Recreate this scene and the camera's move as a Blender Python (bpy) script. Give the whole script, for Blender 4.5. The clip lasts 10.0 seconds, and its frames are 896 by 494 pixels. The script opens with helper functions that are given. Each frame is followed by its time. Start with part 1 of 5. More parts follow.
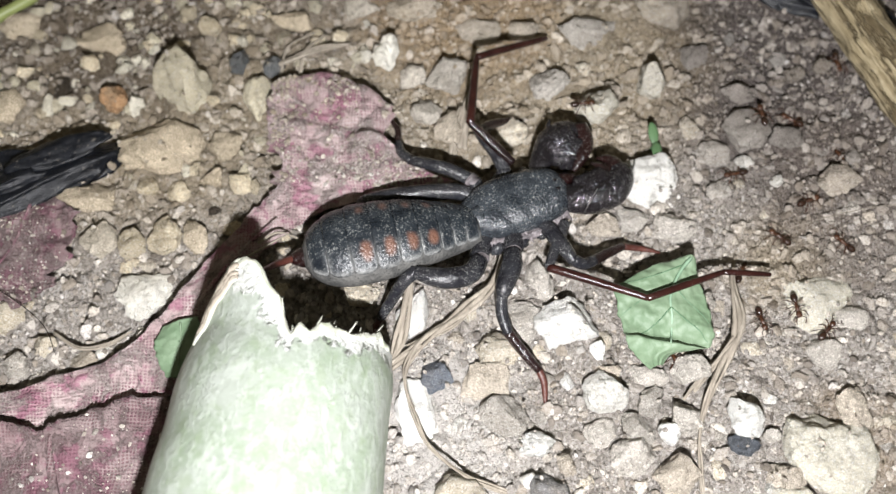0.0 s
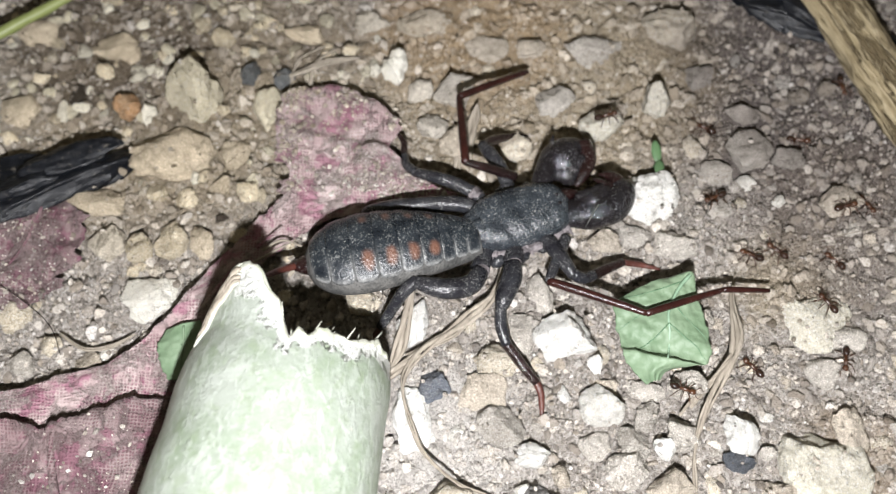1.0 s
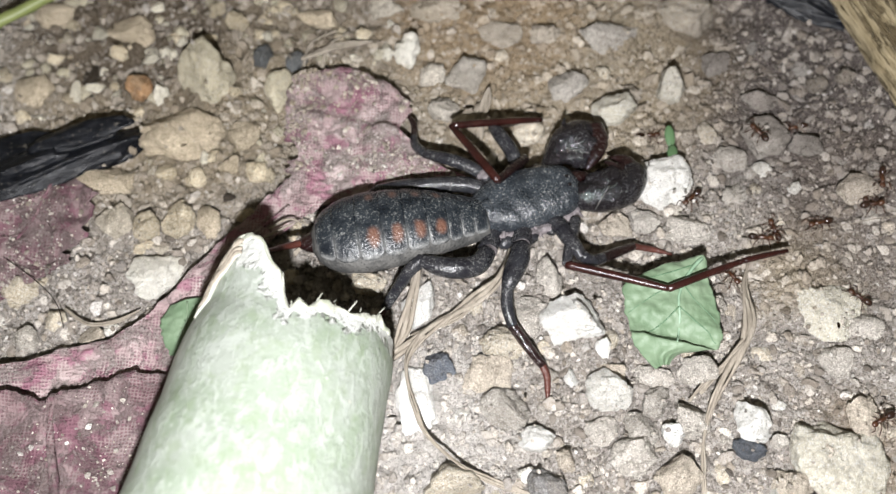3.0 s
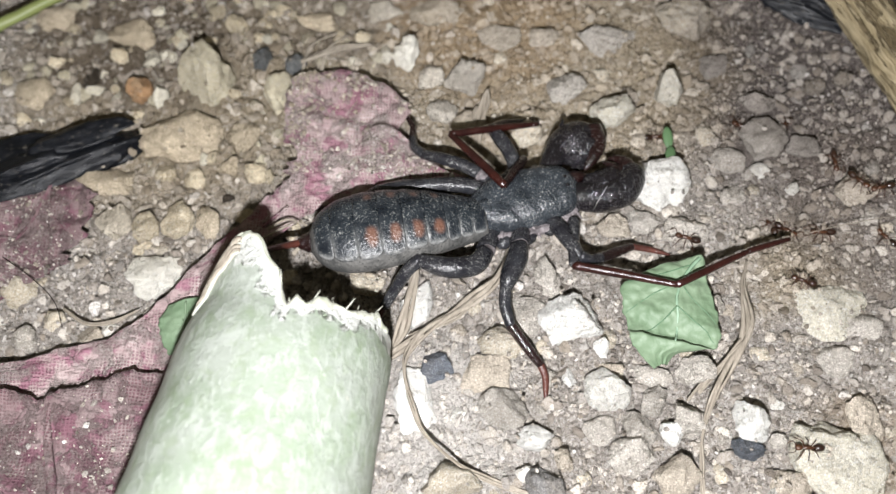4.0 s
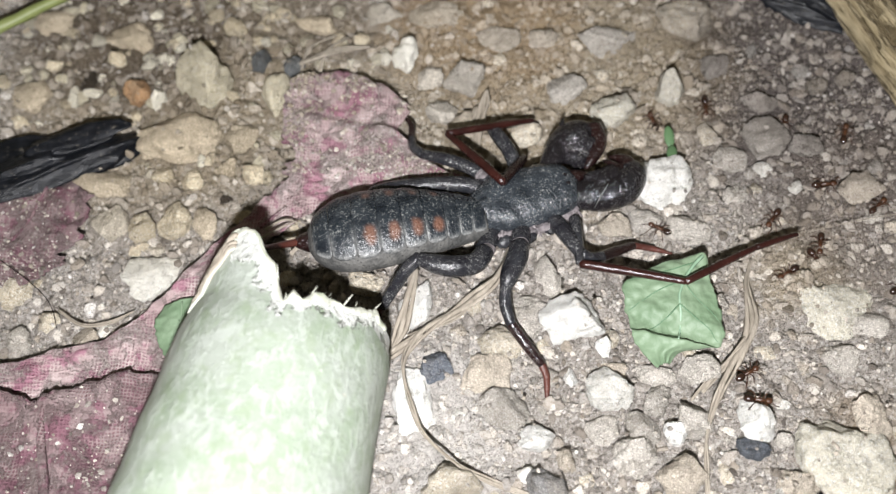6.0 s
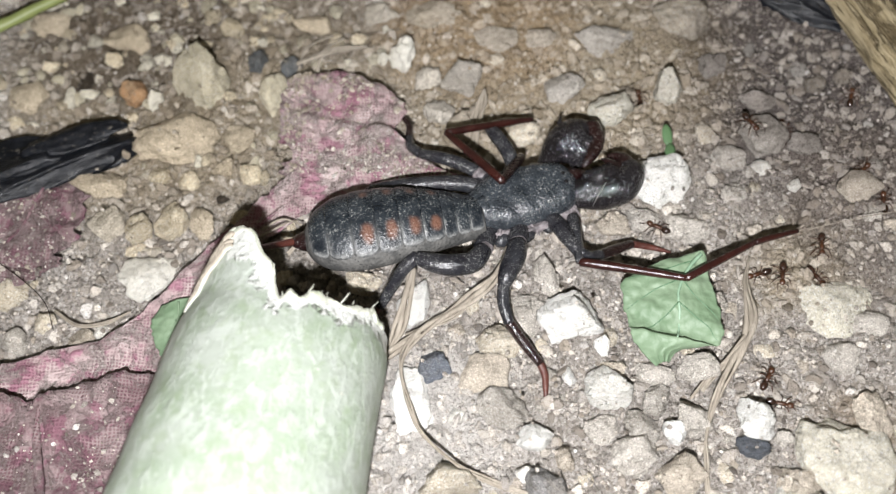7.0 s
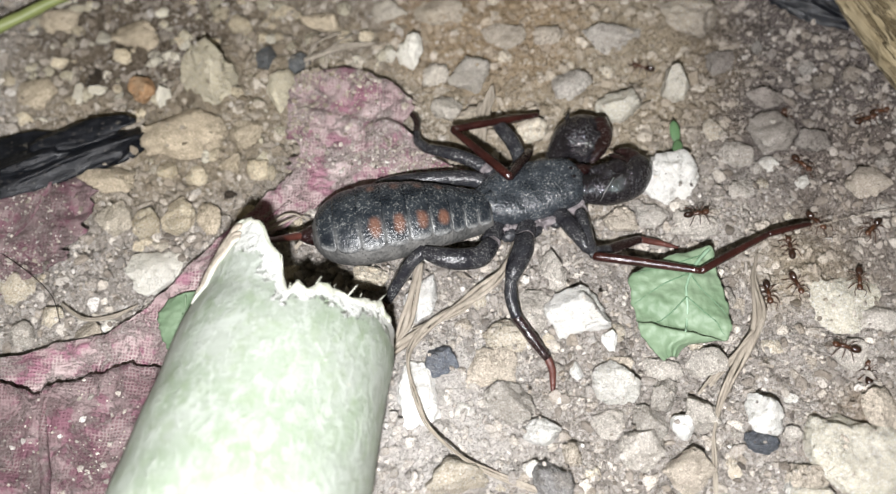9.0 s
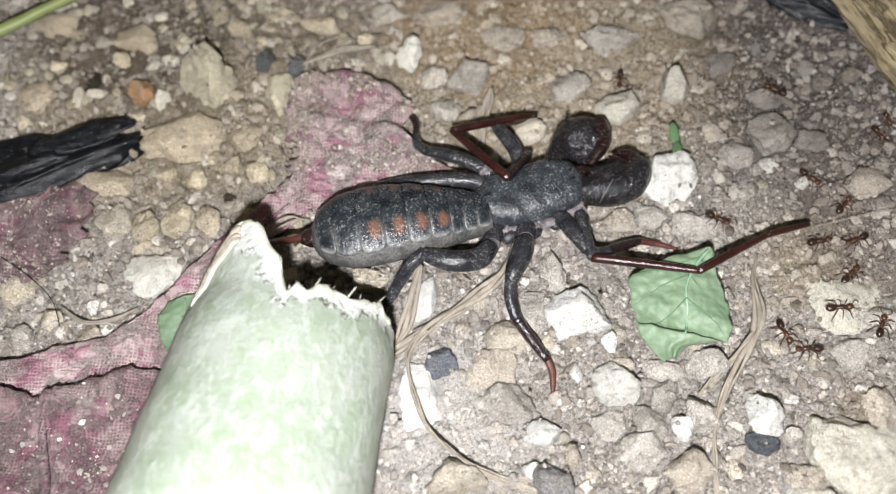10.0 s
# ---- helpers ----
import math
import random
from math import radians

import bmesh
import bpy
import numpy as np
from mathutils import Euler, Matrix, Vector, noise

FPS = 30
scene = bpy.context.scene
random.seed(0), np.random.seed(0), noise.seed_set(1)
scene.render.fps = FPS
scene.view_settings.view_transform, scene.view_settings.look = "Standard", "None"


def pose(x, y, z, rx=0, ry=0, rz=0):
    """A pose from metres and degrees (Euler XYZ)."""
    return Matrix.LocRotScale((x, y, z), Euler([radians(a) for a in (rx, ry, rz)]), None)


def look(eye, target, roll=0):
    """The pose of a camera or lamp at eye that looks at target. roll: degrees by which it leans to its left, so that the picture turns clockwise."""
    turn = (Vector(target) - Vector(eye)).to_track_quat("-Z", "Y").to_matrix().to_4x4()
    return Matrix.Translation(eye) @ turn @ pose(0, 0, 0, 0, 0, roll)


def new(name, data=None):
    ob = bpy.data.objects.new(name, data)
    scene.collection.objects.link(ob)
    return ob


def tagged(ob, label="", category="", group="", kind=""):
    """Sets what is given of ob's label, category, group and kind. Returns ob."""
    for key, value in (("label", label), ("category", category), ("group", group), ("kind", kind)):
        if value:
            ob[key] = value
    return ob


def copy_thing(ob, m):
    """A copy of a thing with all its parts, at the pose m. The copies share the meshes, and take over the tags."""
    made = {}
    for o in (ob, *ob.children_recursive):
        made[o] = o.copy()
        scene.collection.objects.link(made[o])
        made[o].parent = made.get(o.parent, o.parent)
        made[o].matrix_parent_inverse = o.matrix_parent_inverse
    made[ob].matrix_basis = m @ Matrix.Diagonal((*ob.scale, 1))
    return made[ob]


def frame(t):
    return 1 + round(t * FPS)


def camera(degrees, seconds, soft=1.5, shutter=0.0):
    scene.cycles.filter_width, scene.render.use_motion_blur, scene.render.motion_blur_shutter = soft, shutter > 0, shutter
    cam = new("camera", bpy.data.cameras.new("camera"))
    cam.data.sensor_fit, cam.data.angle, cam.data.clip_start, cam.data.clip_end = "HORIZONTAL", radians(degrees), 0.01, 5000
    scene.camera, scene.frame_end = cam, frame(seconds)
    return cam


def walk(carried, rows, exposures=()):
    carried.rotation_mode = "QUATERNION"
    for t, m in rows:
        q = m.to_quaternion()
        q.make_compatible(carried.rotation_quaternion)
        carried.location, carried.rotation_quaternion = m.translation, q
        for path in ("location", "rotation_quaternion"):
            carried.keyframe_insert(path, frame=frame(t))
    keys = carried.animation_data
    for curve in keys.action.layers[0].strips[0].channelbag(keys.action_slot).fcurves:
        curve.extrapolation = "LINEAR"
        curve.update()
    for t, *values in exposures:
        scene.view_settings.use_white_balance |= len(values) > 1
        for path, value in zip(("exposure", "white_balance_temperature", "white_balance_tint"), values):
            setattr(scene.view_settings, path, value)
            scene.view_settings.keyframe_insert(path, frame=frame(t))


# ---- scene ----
# ---------------------------------------------------------------- camera
cam = camera(48.3, 10.0, 1.3)
cam.data.dof.use_dof = True  # a close phone lens: the far soil is a little soft
cam.data.dof.focus_distance = 0.134
cam.data.dof.aperture_fstop = 19
walk(cam, [
    (0.0, look((0.00173, -0.01895, 0.13543), (0.00151, -0.01096, 0.11709), -2.8)),
    (0.5, look((0.00366, -0.01873, 0.13532), (0.00324, -0.01059, 0.11705), -3.6)),
    (1.0, look((0.00406, -0.02132, 0.13611), (0.00349, -0.01289, 0.11799), -3.5)),
    (1.5, look((0.00516, -0.02262, 0.13544), (0.00440, -0.01410, 0.11737), -4.0)),
    (2.0, look((0.00495, -0.02417, 0.13496), (0.00401, -0.01554, 0.11694), -4.8)),
    (2.5, look((0.00602, -0.02546, 0.13305), (0.00492, -0.01672, 0.11509), -5.6)),
    (4.0, look((0.00758, -0.02817, 0.13072), (0.00640, -0.01903, 0.11297), -5.7)),
    (4.5, look((0.00752, -0.02970, 0.13070), (0.00628, -0.02044, 0.11302), -5.9)),
    (5.0, look((0.00740, -0.02899, 0.12804), (0.00620, -0.01961, 0.11042), -5.7)),
    (5.5, look((0.00770, -0.02986, 0.12781), (0.00647, -0.02036, 0.11025), -5.8)),
    (7.0, look((0.00827, -0.03134, 0.12644), (0.00703, -0.02163, 0.10900), -6.0)),
    (7.5, look((0.00802, -0.03183, 0.12621), (0.00680, -0.02205, 0.10880), -5.8)),
    (8.0, look((0.00790, -0.03235, 0.12602), (0.00670, -0.02250, 0.10865), -5.6)),
    (8.5, look((0.00741, -0.03277, 0.12532), (0.00619, -0.02292, 0.10796), -5.5)),
    (9.0, look((0.00781, -0.03309, 0.12533), (0.00649, -0.02322, 0.10799), -6.1)),
    (9.5, look((0.00788, -0.03374, 0.12501), (0.00653, -0.02377, 0.10773), -6.3)),
    (10.0, look((0.00800, -0.03356, 0.12496), (0.00666, -0.02358, 0.10768), -6.3)),
], [(0.0, 0.06), (2.0, 0.04), (2.5, -0.02), (4.5, -0.04), (10.0, -0.04)])

# ---------------------------------------------------------------- light
# night: one small phone torch held just below the lens, hardly any sky
world = bpy.data.worlds.new("night")
scene.world = world
world.use_nodes = True
world.node_tree.nodes["Background"].inputs[0].default_value = (0.75, 0.68, 0.5, 1)
world.node_tree.nodes["Background"].inputs[1].default_value = 0.23
torch = bpy.data.lights.new("torch", "POINT")
torch.energy = 2.92
torch.color = (0.98, 0.98, 1.0)
torch.shadow_soft_size = 0.0028
torch_ob = new("torch", torch)
torch_ob.location = (0.0045, -0.0548, 0.128)
scene.view_settings.exposure = 0.0

CM = 0.01  # everything below is written in centimetres


# ---------------------------------------------------------------- materials
class Nodes:
    """A small writer for node materials. Coordinates are the object's own, in centimetres."""

    def __init__(self, name, space="Object"):
        self.m = bpy.data.materials.new(name)
        self.m.use_nodes = True
        self.t = self.m.node_tree
        self.bsdf = self.t.nodes["Principled BSDF"]
        tc = self.t.nodes.new("ShaderNodeTexCoord")
        info = self.t.nodes.new("ShaderNodeObjectInfo")
        sc = self.t.nodes.new("ShaderNodeVectorMath")
        sc.operation = "MULTIPLY_ADD"
        self.link(tc.outputs[space], sc.inputs[0])
        sc.inputs[1].default_value = (100, 100, 100)
        off = self.t.nodes.new("ShaderNodeMath")
        off.operation = "MULTIPLY"
        off.inputs[1].default_value = 31.7
        self.link(info.outputs["Random"], off.inputs[0])
        self.link(off.outputs[0], sc.inputs[2])
        self.random = info.outputs["Random"]
        self.p = sc.outputs[0]
        self.height = None

    def link(self, a, b):
        self.t.links.new(a, b)

    def put(self, value, socket):
        if isinstance(value, (int, float)):
            socket.default_value = value
        elif isinstance(value, tuple):
            socket.default_value = value if len(value) == 4 else (*value, 1)
        else:
            self.link(value, socket)

    def noise(self, scale, detail=4, rough=0.55, warp=0.0, p=None):
        n = self.t.nodes.new("ShaderNodeTexNoise")
        n.inputs["Scale"].default_value = scale
        n.inputs["Detail"].default_value = detail
        n.inputs["Roughness"].default_value = rough
        n.inputs["Distortion"].default_value = warp
        self.link(p or self.p, n.inputs["Vector"])
        return n.outputs["Fac"]

    def cells(self, scale, feature="F1", p=None, out="Distance", rand=1.0):
        n = self.t.nodes.new("ShaderNodeTexVoronoi")
        n.feature = feature
        n.inputs["Scale"].default_value = scale
        n.inputs["Randomness"].default_value = rand
        self.link(p or self.p, n.inputs["Vector"])
        return n.outputs[out]

    def bands(self, along, scale):
        n = self.t.nodes.new("ShaderNodeTexWave")
        n.bands_direction = along
        n.inputs["Scale"].default_value = scale
        n.inputs["Distortion"].default_value = 5.0
        n.inputs["Detail"].default_value = 3.0
        n.inputs["Detail Scale"].default_value = 0.7
        self.link(self.p, n.inputs["Vector"])
        return n.outputs["Fac"]

    def stretch(self, x, y, z, p=None):
        n = self.t.nodes.new("ShaderNodeVectorMath")
        n.operation = "MULTIPLY"
        self.link(p or self.p, n.inputs[0])
        n.inputs[1].default_value = (x, y, z)
        return n.outputs[0]

    def ramp(self, fac, lo, hi, a=0.0, b=1.0):
        n = self.t.nodes.new("ShaderNodeMapRange")
        n.interpolation_type = "SMOOTHSTEP"
        self.put(fac, n.inputs["Value"])
        n.inputs["From Min"].default_value, n.inputs["From Max"].default_value = lo, hi
        n.inputs["To Min"].default_value, n.inputs["To Max"].default_value = a, b
        return n.outputs[0]

    def mix(self, fac, a, b, mode="MIX"):
        n = self.t.nodes.new("ShaderNodeMix")
        n.data_type, n.blend_type = "RGBA", mode
        self.put(fac, n.inputs[0])
        self.put(a, n.inputs[6])
        self.put(b, n.inputs[7])
        return n.outputs[2]

    def math(self, op, a, b=0.0):
        n = self.t.nodes.new("ShaderNodeMath")
        n.operation = op
        self.put(a, n.inputs[0])
        self.put(b, n.inputs[1])
        return n.outputs[0]

    def spread(self, fac, colours):
        n = self.t.nodes.new("ShaderNodeValToRGB")
        e = n.color_ramp.elements
        while len(e) < len(colours):
            e.new(0.5)
        for i, c in enumerate(colours):
            e[i].position = i / (len(colours) - 1)
            e[i].color = (*c, 1)
        self.put(fac, n.inputs[0])
        return n.outputs[0]

    def away(self, x, y):
        """Distance in the plan from a place, in centimetres."""
        n = self.t.nodes.new("ShaderNodeVectorMath")
        n.operation = "DISTANCE"
        g = self.t.nodes.new("ShaderNodeNewGeometry")
        flat = self.t.nodes.new("ShaderNodeVectorMath")
        flat.operation = "MULTIPLY"
        self.link(g.outputs["Position"], flat.inputs[0])
        flat.inputs[1].default_value = (100, 100, 0)
        self.link(flat.outputs[0], n.inputs[0])
        n.inputs[1].default_value = (x, y, 0)
        return n.outputs["Value"]

    def island(self):
        return self.t.nodes.new("ShaderNodeNewGeometry").outputs["Random Per Island"]

    def attribute(self, name):
        n = self.t.nodes.new("ShaderNodeAttribute")
        n.attribute_name = name
        return n.outputs["Fac"]

    def bump(self, height, depth, strength=1.0):
        """Relief: depth in centimetres. Several calls add up."""
        n = self.t.nodes.new("ShaderNodeBump")
        n.inputs["Strength"].default_value = strength
        n.inputs["Distance"].default_value = depth * CM
        self.put(height, n.inputs["Height"])
        if self.height:
            self.link(self.height, n.inputs["Normal"])
        self.height = n.outputs[0]

    def done(self, colour, rough=0.8, spec=0.35, tone=None, **more):
        if tone:
            colour = self.mix(1.0, colour, tone, "MULTIPLY")
        self.put(colour, self.bsdf.inputs["Base Color"])
        self.put(rough, self.bsdf.inputs["Roughness"])
        self.put(spec, self.bsdf.inputs["Specular IOR Level"])
        for k, v in more.items():
            self.put(v, self.bsdf.inputs[k.replace("_", " ")])
        if self.height:
            self.link(self.height, self.bsdf.inputs["Normal"])
        return self.m


def stone_material(name, colours, pits, rough=0.85, dirt=0.5, tone=(1.0, 0.985, 1.0), rough_grain=1.0):
    n = Nodes(name)
    base = n.spread(n.noise(2.6, 7, 0.65), colours)
    blotch = n.ramp(n.noise(7, 6, 0.7, 0.3), 0.45, 0.7)
    base = n.mix(n.math("MULTIPLY", blotch, 0.35), base, tuple(c * 0.7 for c in colours[0]))
    grain = n.noise(32, 5, 0.75)
    base = n.mix(n.ramp(grain, 0.48, 0.62, 0.0, 0.6 * rough_grain), base, tuple(c * 0.6 for c in colours[0]))
    base = n.mix(n.ramp(n.noise(38, 3, 0.7), 0.53, 0.62, 0.0, 0.75), base, tuple(min(0.85, c * 1.25) for c in colours[-1]))
    speck = n.ramp(n.cells(21), 0.02, 0.16, 1.0, 0.0)
    patch = n.ramp(n.noise(4.5, 3), 0.5, 0.64)
    base = n.mix(n.math("MULTIPLY", speck, n.math("MULTIPLY", patch, pits)), base, (0.15, 0.125, 0.095))
    crust = n.ramp(n.noise(3.6, 8, 0.75, 0.5), 0.47, 0.62)
    soil = n.spread(n.cells(30, out="Color"), [(0.15, 0.12, 0.09), (0.3, 0.26, 0.2), (0.46, 0.41, 0.33)])
    base = n.mix(n.math("MULTIPLY", crust, dirt), base, soil)
    # stones get darker towards (5.6, 7.4)
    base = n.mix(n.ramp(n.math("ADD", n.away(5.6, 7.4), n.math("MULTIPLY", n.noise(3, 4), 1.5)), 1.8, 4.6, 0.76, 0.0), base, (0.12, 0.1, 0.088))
    # stones get yellower towards (-4.6, 7.0)
    warm_tint = n.ramp(n.math("ADD", n.away(-4.6, 7.0), n.math("MULTIPLY", n.noise(2, 4), 1.5)), 2.6, 6.5, 0.42, 0.0)
    base = n.mix(warm_tint, base, (1.0, 0.9, 0.64), "MULTIPLY")
    base = n.mix(1.0, base, n.ramp(n.random, 0.0, 1.0, 0.8, 1.12), "MULTIPLY")
    pin = n.math("MULTIPLY", n.ramp(n.cells(42), 0.05, 0.2, 1.0, 0.0), n.ramp(n.noise(9, 4, 0.7), 0.5, 0.6))
    base = n.mix(n.math("MULTIPLY", pin, min(0.75, pits * 1.2)), base, (0.1, 0.08, 0.06))
    n.bump(n.noise(8, 7, 0.7), 0.06, 0.9)
    n.bump(pin, -0.01, min(0.4, pits))
    n.bump(n.noise(20, 6, 0.8), 0.045 * rough_grain, 0.9)
    n.bump(n.math("MULTIPLY", crust, n.noise(26, 5, 0.7)), 0.05, 1.0)
    n.bump(grain, 0.018, 0.9)
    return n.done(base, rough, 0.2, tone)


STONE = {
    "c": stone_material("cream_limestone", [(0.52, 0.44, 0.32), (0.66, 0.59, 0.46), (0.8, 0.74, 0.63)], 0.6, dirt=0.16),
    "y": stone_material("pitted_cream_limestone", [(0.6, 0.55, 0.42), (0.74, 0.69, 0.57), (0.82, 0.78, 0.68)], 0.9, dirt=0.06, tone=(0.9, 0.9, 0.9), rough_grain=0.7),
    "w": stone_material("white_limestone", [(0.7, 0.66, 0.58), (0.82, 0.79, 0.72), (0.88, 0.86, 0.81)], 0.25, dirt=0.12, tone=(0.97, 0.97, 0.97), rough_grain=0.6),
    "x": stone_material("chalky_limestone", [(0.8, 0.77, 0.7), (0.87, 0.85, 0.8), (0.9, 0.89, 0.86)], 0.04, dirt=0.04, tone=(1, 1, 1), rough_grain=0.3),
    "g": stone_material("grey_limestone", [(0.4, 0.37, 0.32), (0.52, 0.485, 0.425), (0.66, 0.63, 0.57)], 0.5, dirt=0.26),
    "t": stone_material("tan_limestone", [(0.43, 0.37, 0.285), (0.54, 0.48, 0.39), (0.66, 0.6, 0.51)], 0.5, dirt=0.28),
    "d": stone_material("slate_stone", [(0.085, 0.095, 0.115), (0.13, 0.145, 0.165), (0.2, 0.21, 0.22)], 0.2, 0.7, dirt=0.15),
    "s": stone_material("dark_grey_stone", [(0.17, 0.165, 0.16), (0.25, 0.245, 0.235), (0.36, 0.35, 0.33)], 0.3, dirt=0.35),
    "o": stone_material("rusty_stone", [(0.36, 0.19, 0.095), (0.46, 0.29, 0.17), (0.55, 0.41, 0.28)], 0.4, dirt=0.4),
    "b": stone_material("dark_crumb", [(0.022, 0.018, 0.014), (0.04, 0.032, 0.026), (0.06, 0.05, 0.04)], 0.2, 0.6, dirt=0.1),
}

# x, y, radius, colour, strength: stains, and plain warmer and darker areas
SOIL_TINTS = ((-4.5, 7.2, 3.6, (0.34, 0.265, 0.14), 0.62), (0.3, 8.3, 1.9, (0.36, 0.2, 0.09), 0.72), (5.0, 3.7, 0.9, (0.5, 0.41, 0.25), 0.6), (-5.6, 8.3, 2.3, (0.1, 0.075, 0.05), 0.8),
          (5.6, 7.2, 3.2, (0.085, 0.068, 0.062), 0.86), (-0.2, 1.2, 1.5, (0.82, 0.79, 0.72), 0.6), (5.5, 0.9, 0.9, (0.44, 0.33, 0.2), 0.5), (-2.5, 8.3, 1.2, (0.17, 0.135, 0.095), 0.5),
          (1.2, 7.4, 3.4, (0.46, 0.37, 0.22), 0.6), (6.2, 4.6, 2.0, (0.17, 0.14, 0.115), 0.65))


def stained(n, base):
    """Rust, humus and chalk stains, warmer and darker areas of the soil, each with a ragged outline."""
    rag = n.math("MULTIPLY", n.noise(1.6, 6, 0.65), 2.0)
    for x, y, r, c, k in SOIL_TINTS:
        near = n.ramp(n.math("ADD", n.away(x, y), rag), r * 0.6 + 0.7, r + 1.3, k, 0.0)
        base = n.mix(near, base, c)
    return base


def soil_material():
    n = Nodes("gritty_soil")
    base = n.spread(n.noise(1.1, 9, 0.68), [(0.21, 0.185, 0.155), (0.36, 0.325, 0.28), (0.5, 0.46, 0.405), (0.34, 0.315, 0.275), (0.56, 0.52, 0.46)])
    grains = n.spread(n.cells(15, out="Color"), [(0.15, 0.125, 0.095), (0.37, 0.325, 0.265), (0.66, 0.61, 0.52), (0.4, 0.36, 0.31)])
    base = n.mix(n.ramp(n.noise(6, 5, 0.7), 0.4, 0.6, 0.2, 0.8), base, grains)
    fine = n.spread(n.cells(24, out="Color"), [(0.06, 0.05, 0.042), (0.4, 0.365, 0.315), (0.5, 0.465, 0.41), (0.92, 0.89, 0.82)])
    base = n.mix(0.7, base, fine)
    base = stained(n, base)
    base = n.mix(n.ramp(n.noise(36, 4, 0.75), 0.55, 0.68, 0.0, 0.7), base, (0.74, 0.69, 0.6))
    base = n.mix(n.ramp(n.noise(30, 4, 0.75), 0.34, 0.43, 0.7, 0.0), base, (0.1, 0.08, 0.06))
    n.bump(n.noise(6, 7, 0.72), 0.09, 0.9)
    n.bump(n.cells(15), 0.07, 1.0)
    n.bump(n.noise(30, 6, 0.8), 0.06, 1.0)
    return n.done(base, 0.92, 0.12, (0.8, 0.785, 0.81))


def gravel_material():
    n = Nodes("mixed_grit")
    tint = n.spread(n.island(), [(0.2, 0.175, 0.145), (0.52, 0.47, 0.4), (0.4, 0.375, 0.335), (0.74, 0.68, 0.58), (0.29, 0.265, 0.235),
                                 (0.5, 0.465, 0.41), (0.85, 0.8, 0.7), (0.42, 0.37, 0.3), (0.12, 0.105, 0.09), (0.92, 0.89, 0.82)])
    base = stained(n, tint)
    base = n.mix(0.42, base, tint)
    base = n.mix(n.ramp(n.noise(26, 5, 0.75), 0.48, 0.62, 0.0, 0.6), base, (0.22, 0.185, 0.14))
    n.bump(n.noise(18, 6, 0.75), 0.05, 1.0)
    n.bump(n.noise(60, 3, 0.7), 0.015, 1.0)
    return n.done(base, 0.88, 0.15, (0.86, 0.845, 0.865))


SOIL, GRAVEL = soil_material(), gravel_material()


def red_leaf_material(name, dark, tone=(0.7, 0.66, 0.675)):
    n = Nodes(name)
    pale = n.mix(n.ramp(n.noise(1.7, 6, 0.65), 0.36, 0.62), (0.46, 0.36, 0.35), (0.6, 0.52, 0.49))
    stain = n.ramp(n.noise(2.4, 5, 0.65, 0.4), 0.5, 0.6)
    thread = n.math("SUBTRACT", 1.0, n.ramp(n.math("MULTIPLY", n.bands("X", 6.6), n.bands("Y", 6.6)), 0.15, 0.5))
    clear = n.ramp(n.noise(2.1, 4), 0.38, 0.62, 0.1, 0.8)
    thread = n.math("SUBTRACT", 1.0, n.math("MULTIPLY", n.math("SUBTRACT", 1.0, thread), clear))
    col = n.mix(thread, (0.3, 0.15, 0.18), pale)
    deep = n.mix(thread, (0.2, 0.045, 0.1), (0.34, 0.13, 0.2))
    col = n.mix(n.math("MULTIPLY", stain, 0.7), col, deep)
    dust = n.ramp(n.noise(2.3, 9, 0.78, 0.6), 0.48, 0.62)
    col = n.mix(n.math("MULTIPLY", dust, 0.9), col, n.spread(n.cells(32, out="Color"), [(0.2, 0.175, 0.155), (0.44, 0.4, 0.36), (0.78, 0.73, 0.67)]))
    crumbs = n.ramp(n.cells(30), 0.0, 0.22, 1.0, 0.0)
    crumbs = n.math("MULTIPLY", crumbs, n.ramp(n.noise(6, 5, 0.7), 0.54, 0.62))
    col = n.mix(n.math("MULTIPLY", crumbs, 0.7), col, (0.52, 0.48, 0.44))
    bruise = n.ramp(n.noise(1.4, 7, 0.7, 0.3), 0.58, 0.7)
    col = n.mix(n.math("MULTIPLY", bruise, 0.6), col, (0.1, 0.085, 0.085))
    if dark:
        col = n.mix(dark, col, (0.085, 0.042, 0.05))
    n.bump(n.noise(3.0, 7, 0.68), 0.12, 0.9)
    n.bump(thread, 0.03, 1.0)
    n.bump(n.math("MULTIPLY", dust, n.noise(34, 4, 0.7)), 0.04, 1.0)
    return n.done(col, 0.85, 0.15, tone)


def green_leaf_material(name, dim):
    n = Nodes(name)
    col = n.mix(n.ramp(n.noise(1.8, 4), 0.3, 0.7), (0.16, 0.25, 0.165), (0.235, 0.33, 0.24))
    col = n.mix(n.ramp(n.cells(9, "DISTANCE_TO_EDGE"), 0.0, 0.05, 0.25, 0.0), col, (0.12, 0.21, 0.12))
    spots = n.math("MULTIPLY", n.ramp(n.cells(5), 0.0, 0.13, 1.0, 0.0), n.ramp(n.noise(2.3, 2), 0.52, 0.56))
    col = n.mix(n.math("MULTIPLY", spots, 0.8), col, (0.03, 0.07, 0.025))
    n.bump(n.noise(4, 4), 0.05, 0.6)
    n.bump(n.cells(9), 0.015, 0.5)
    return n.done(col, 0.55, 0.35, dim)


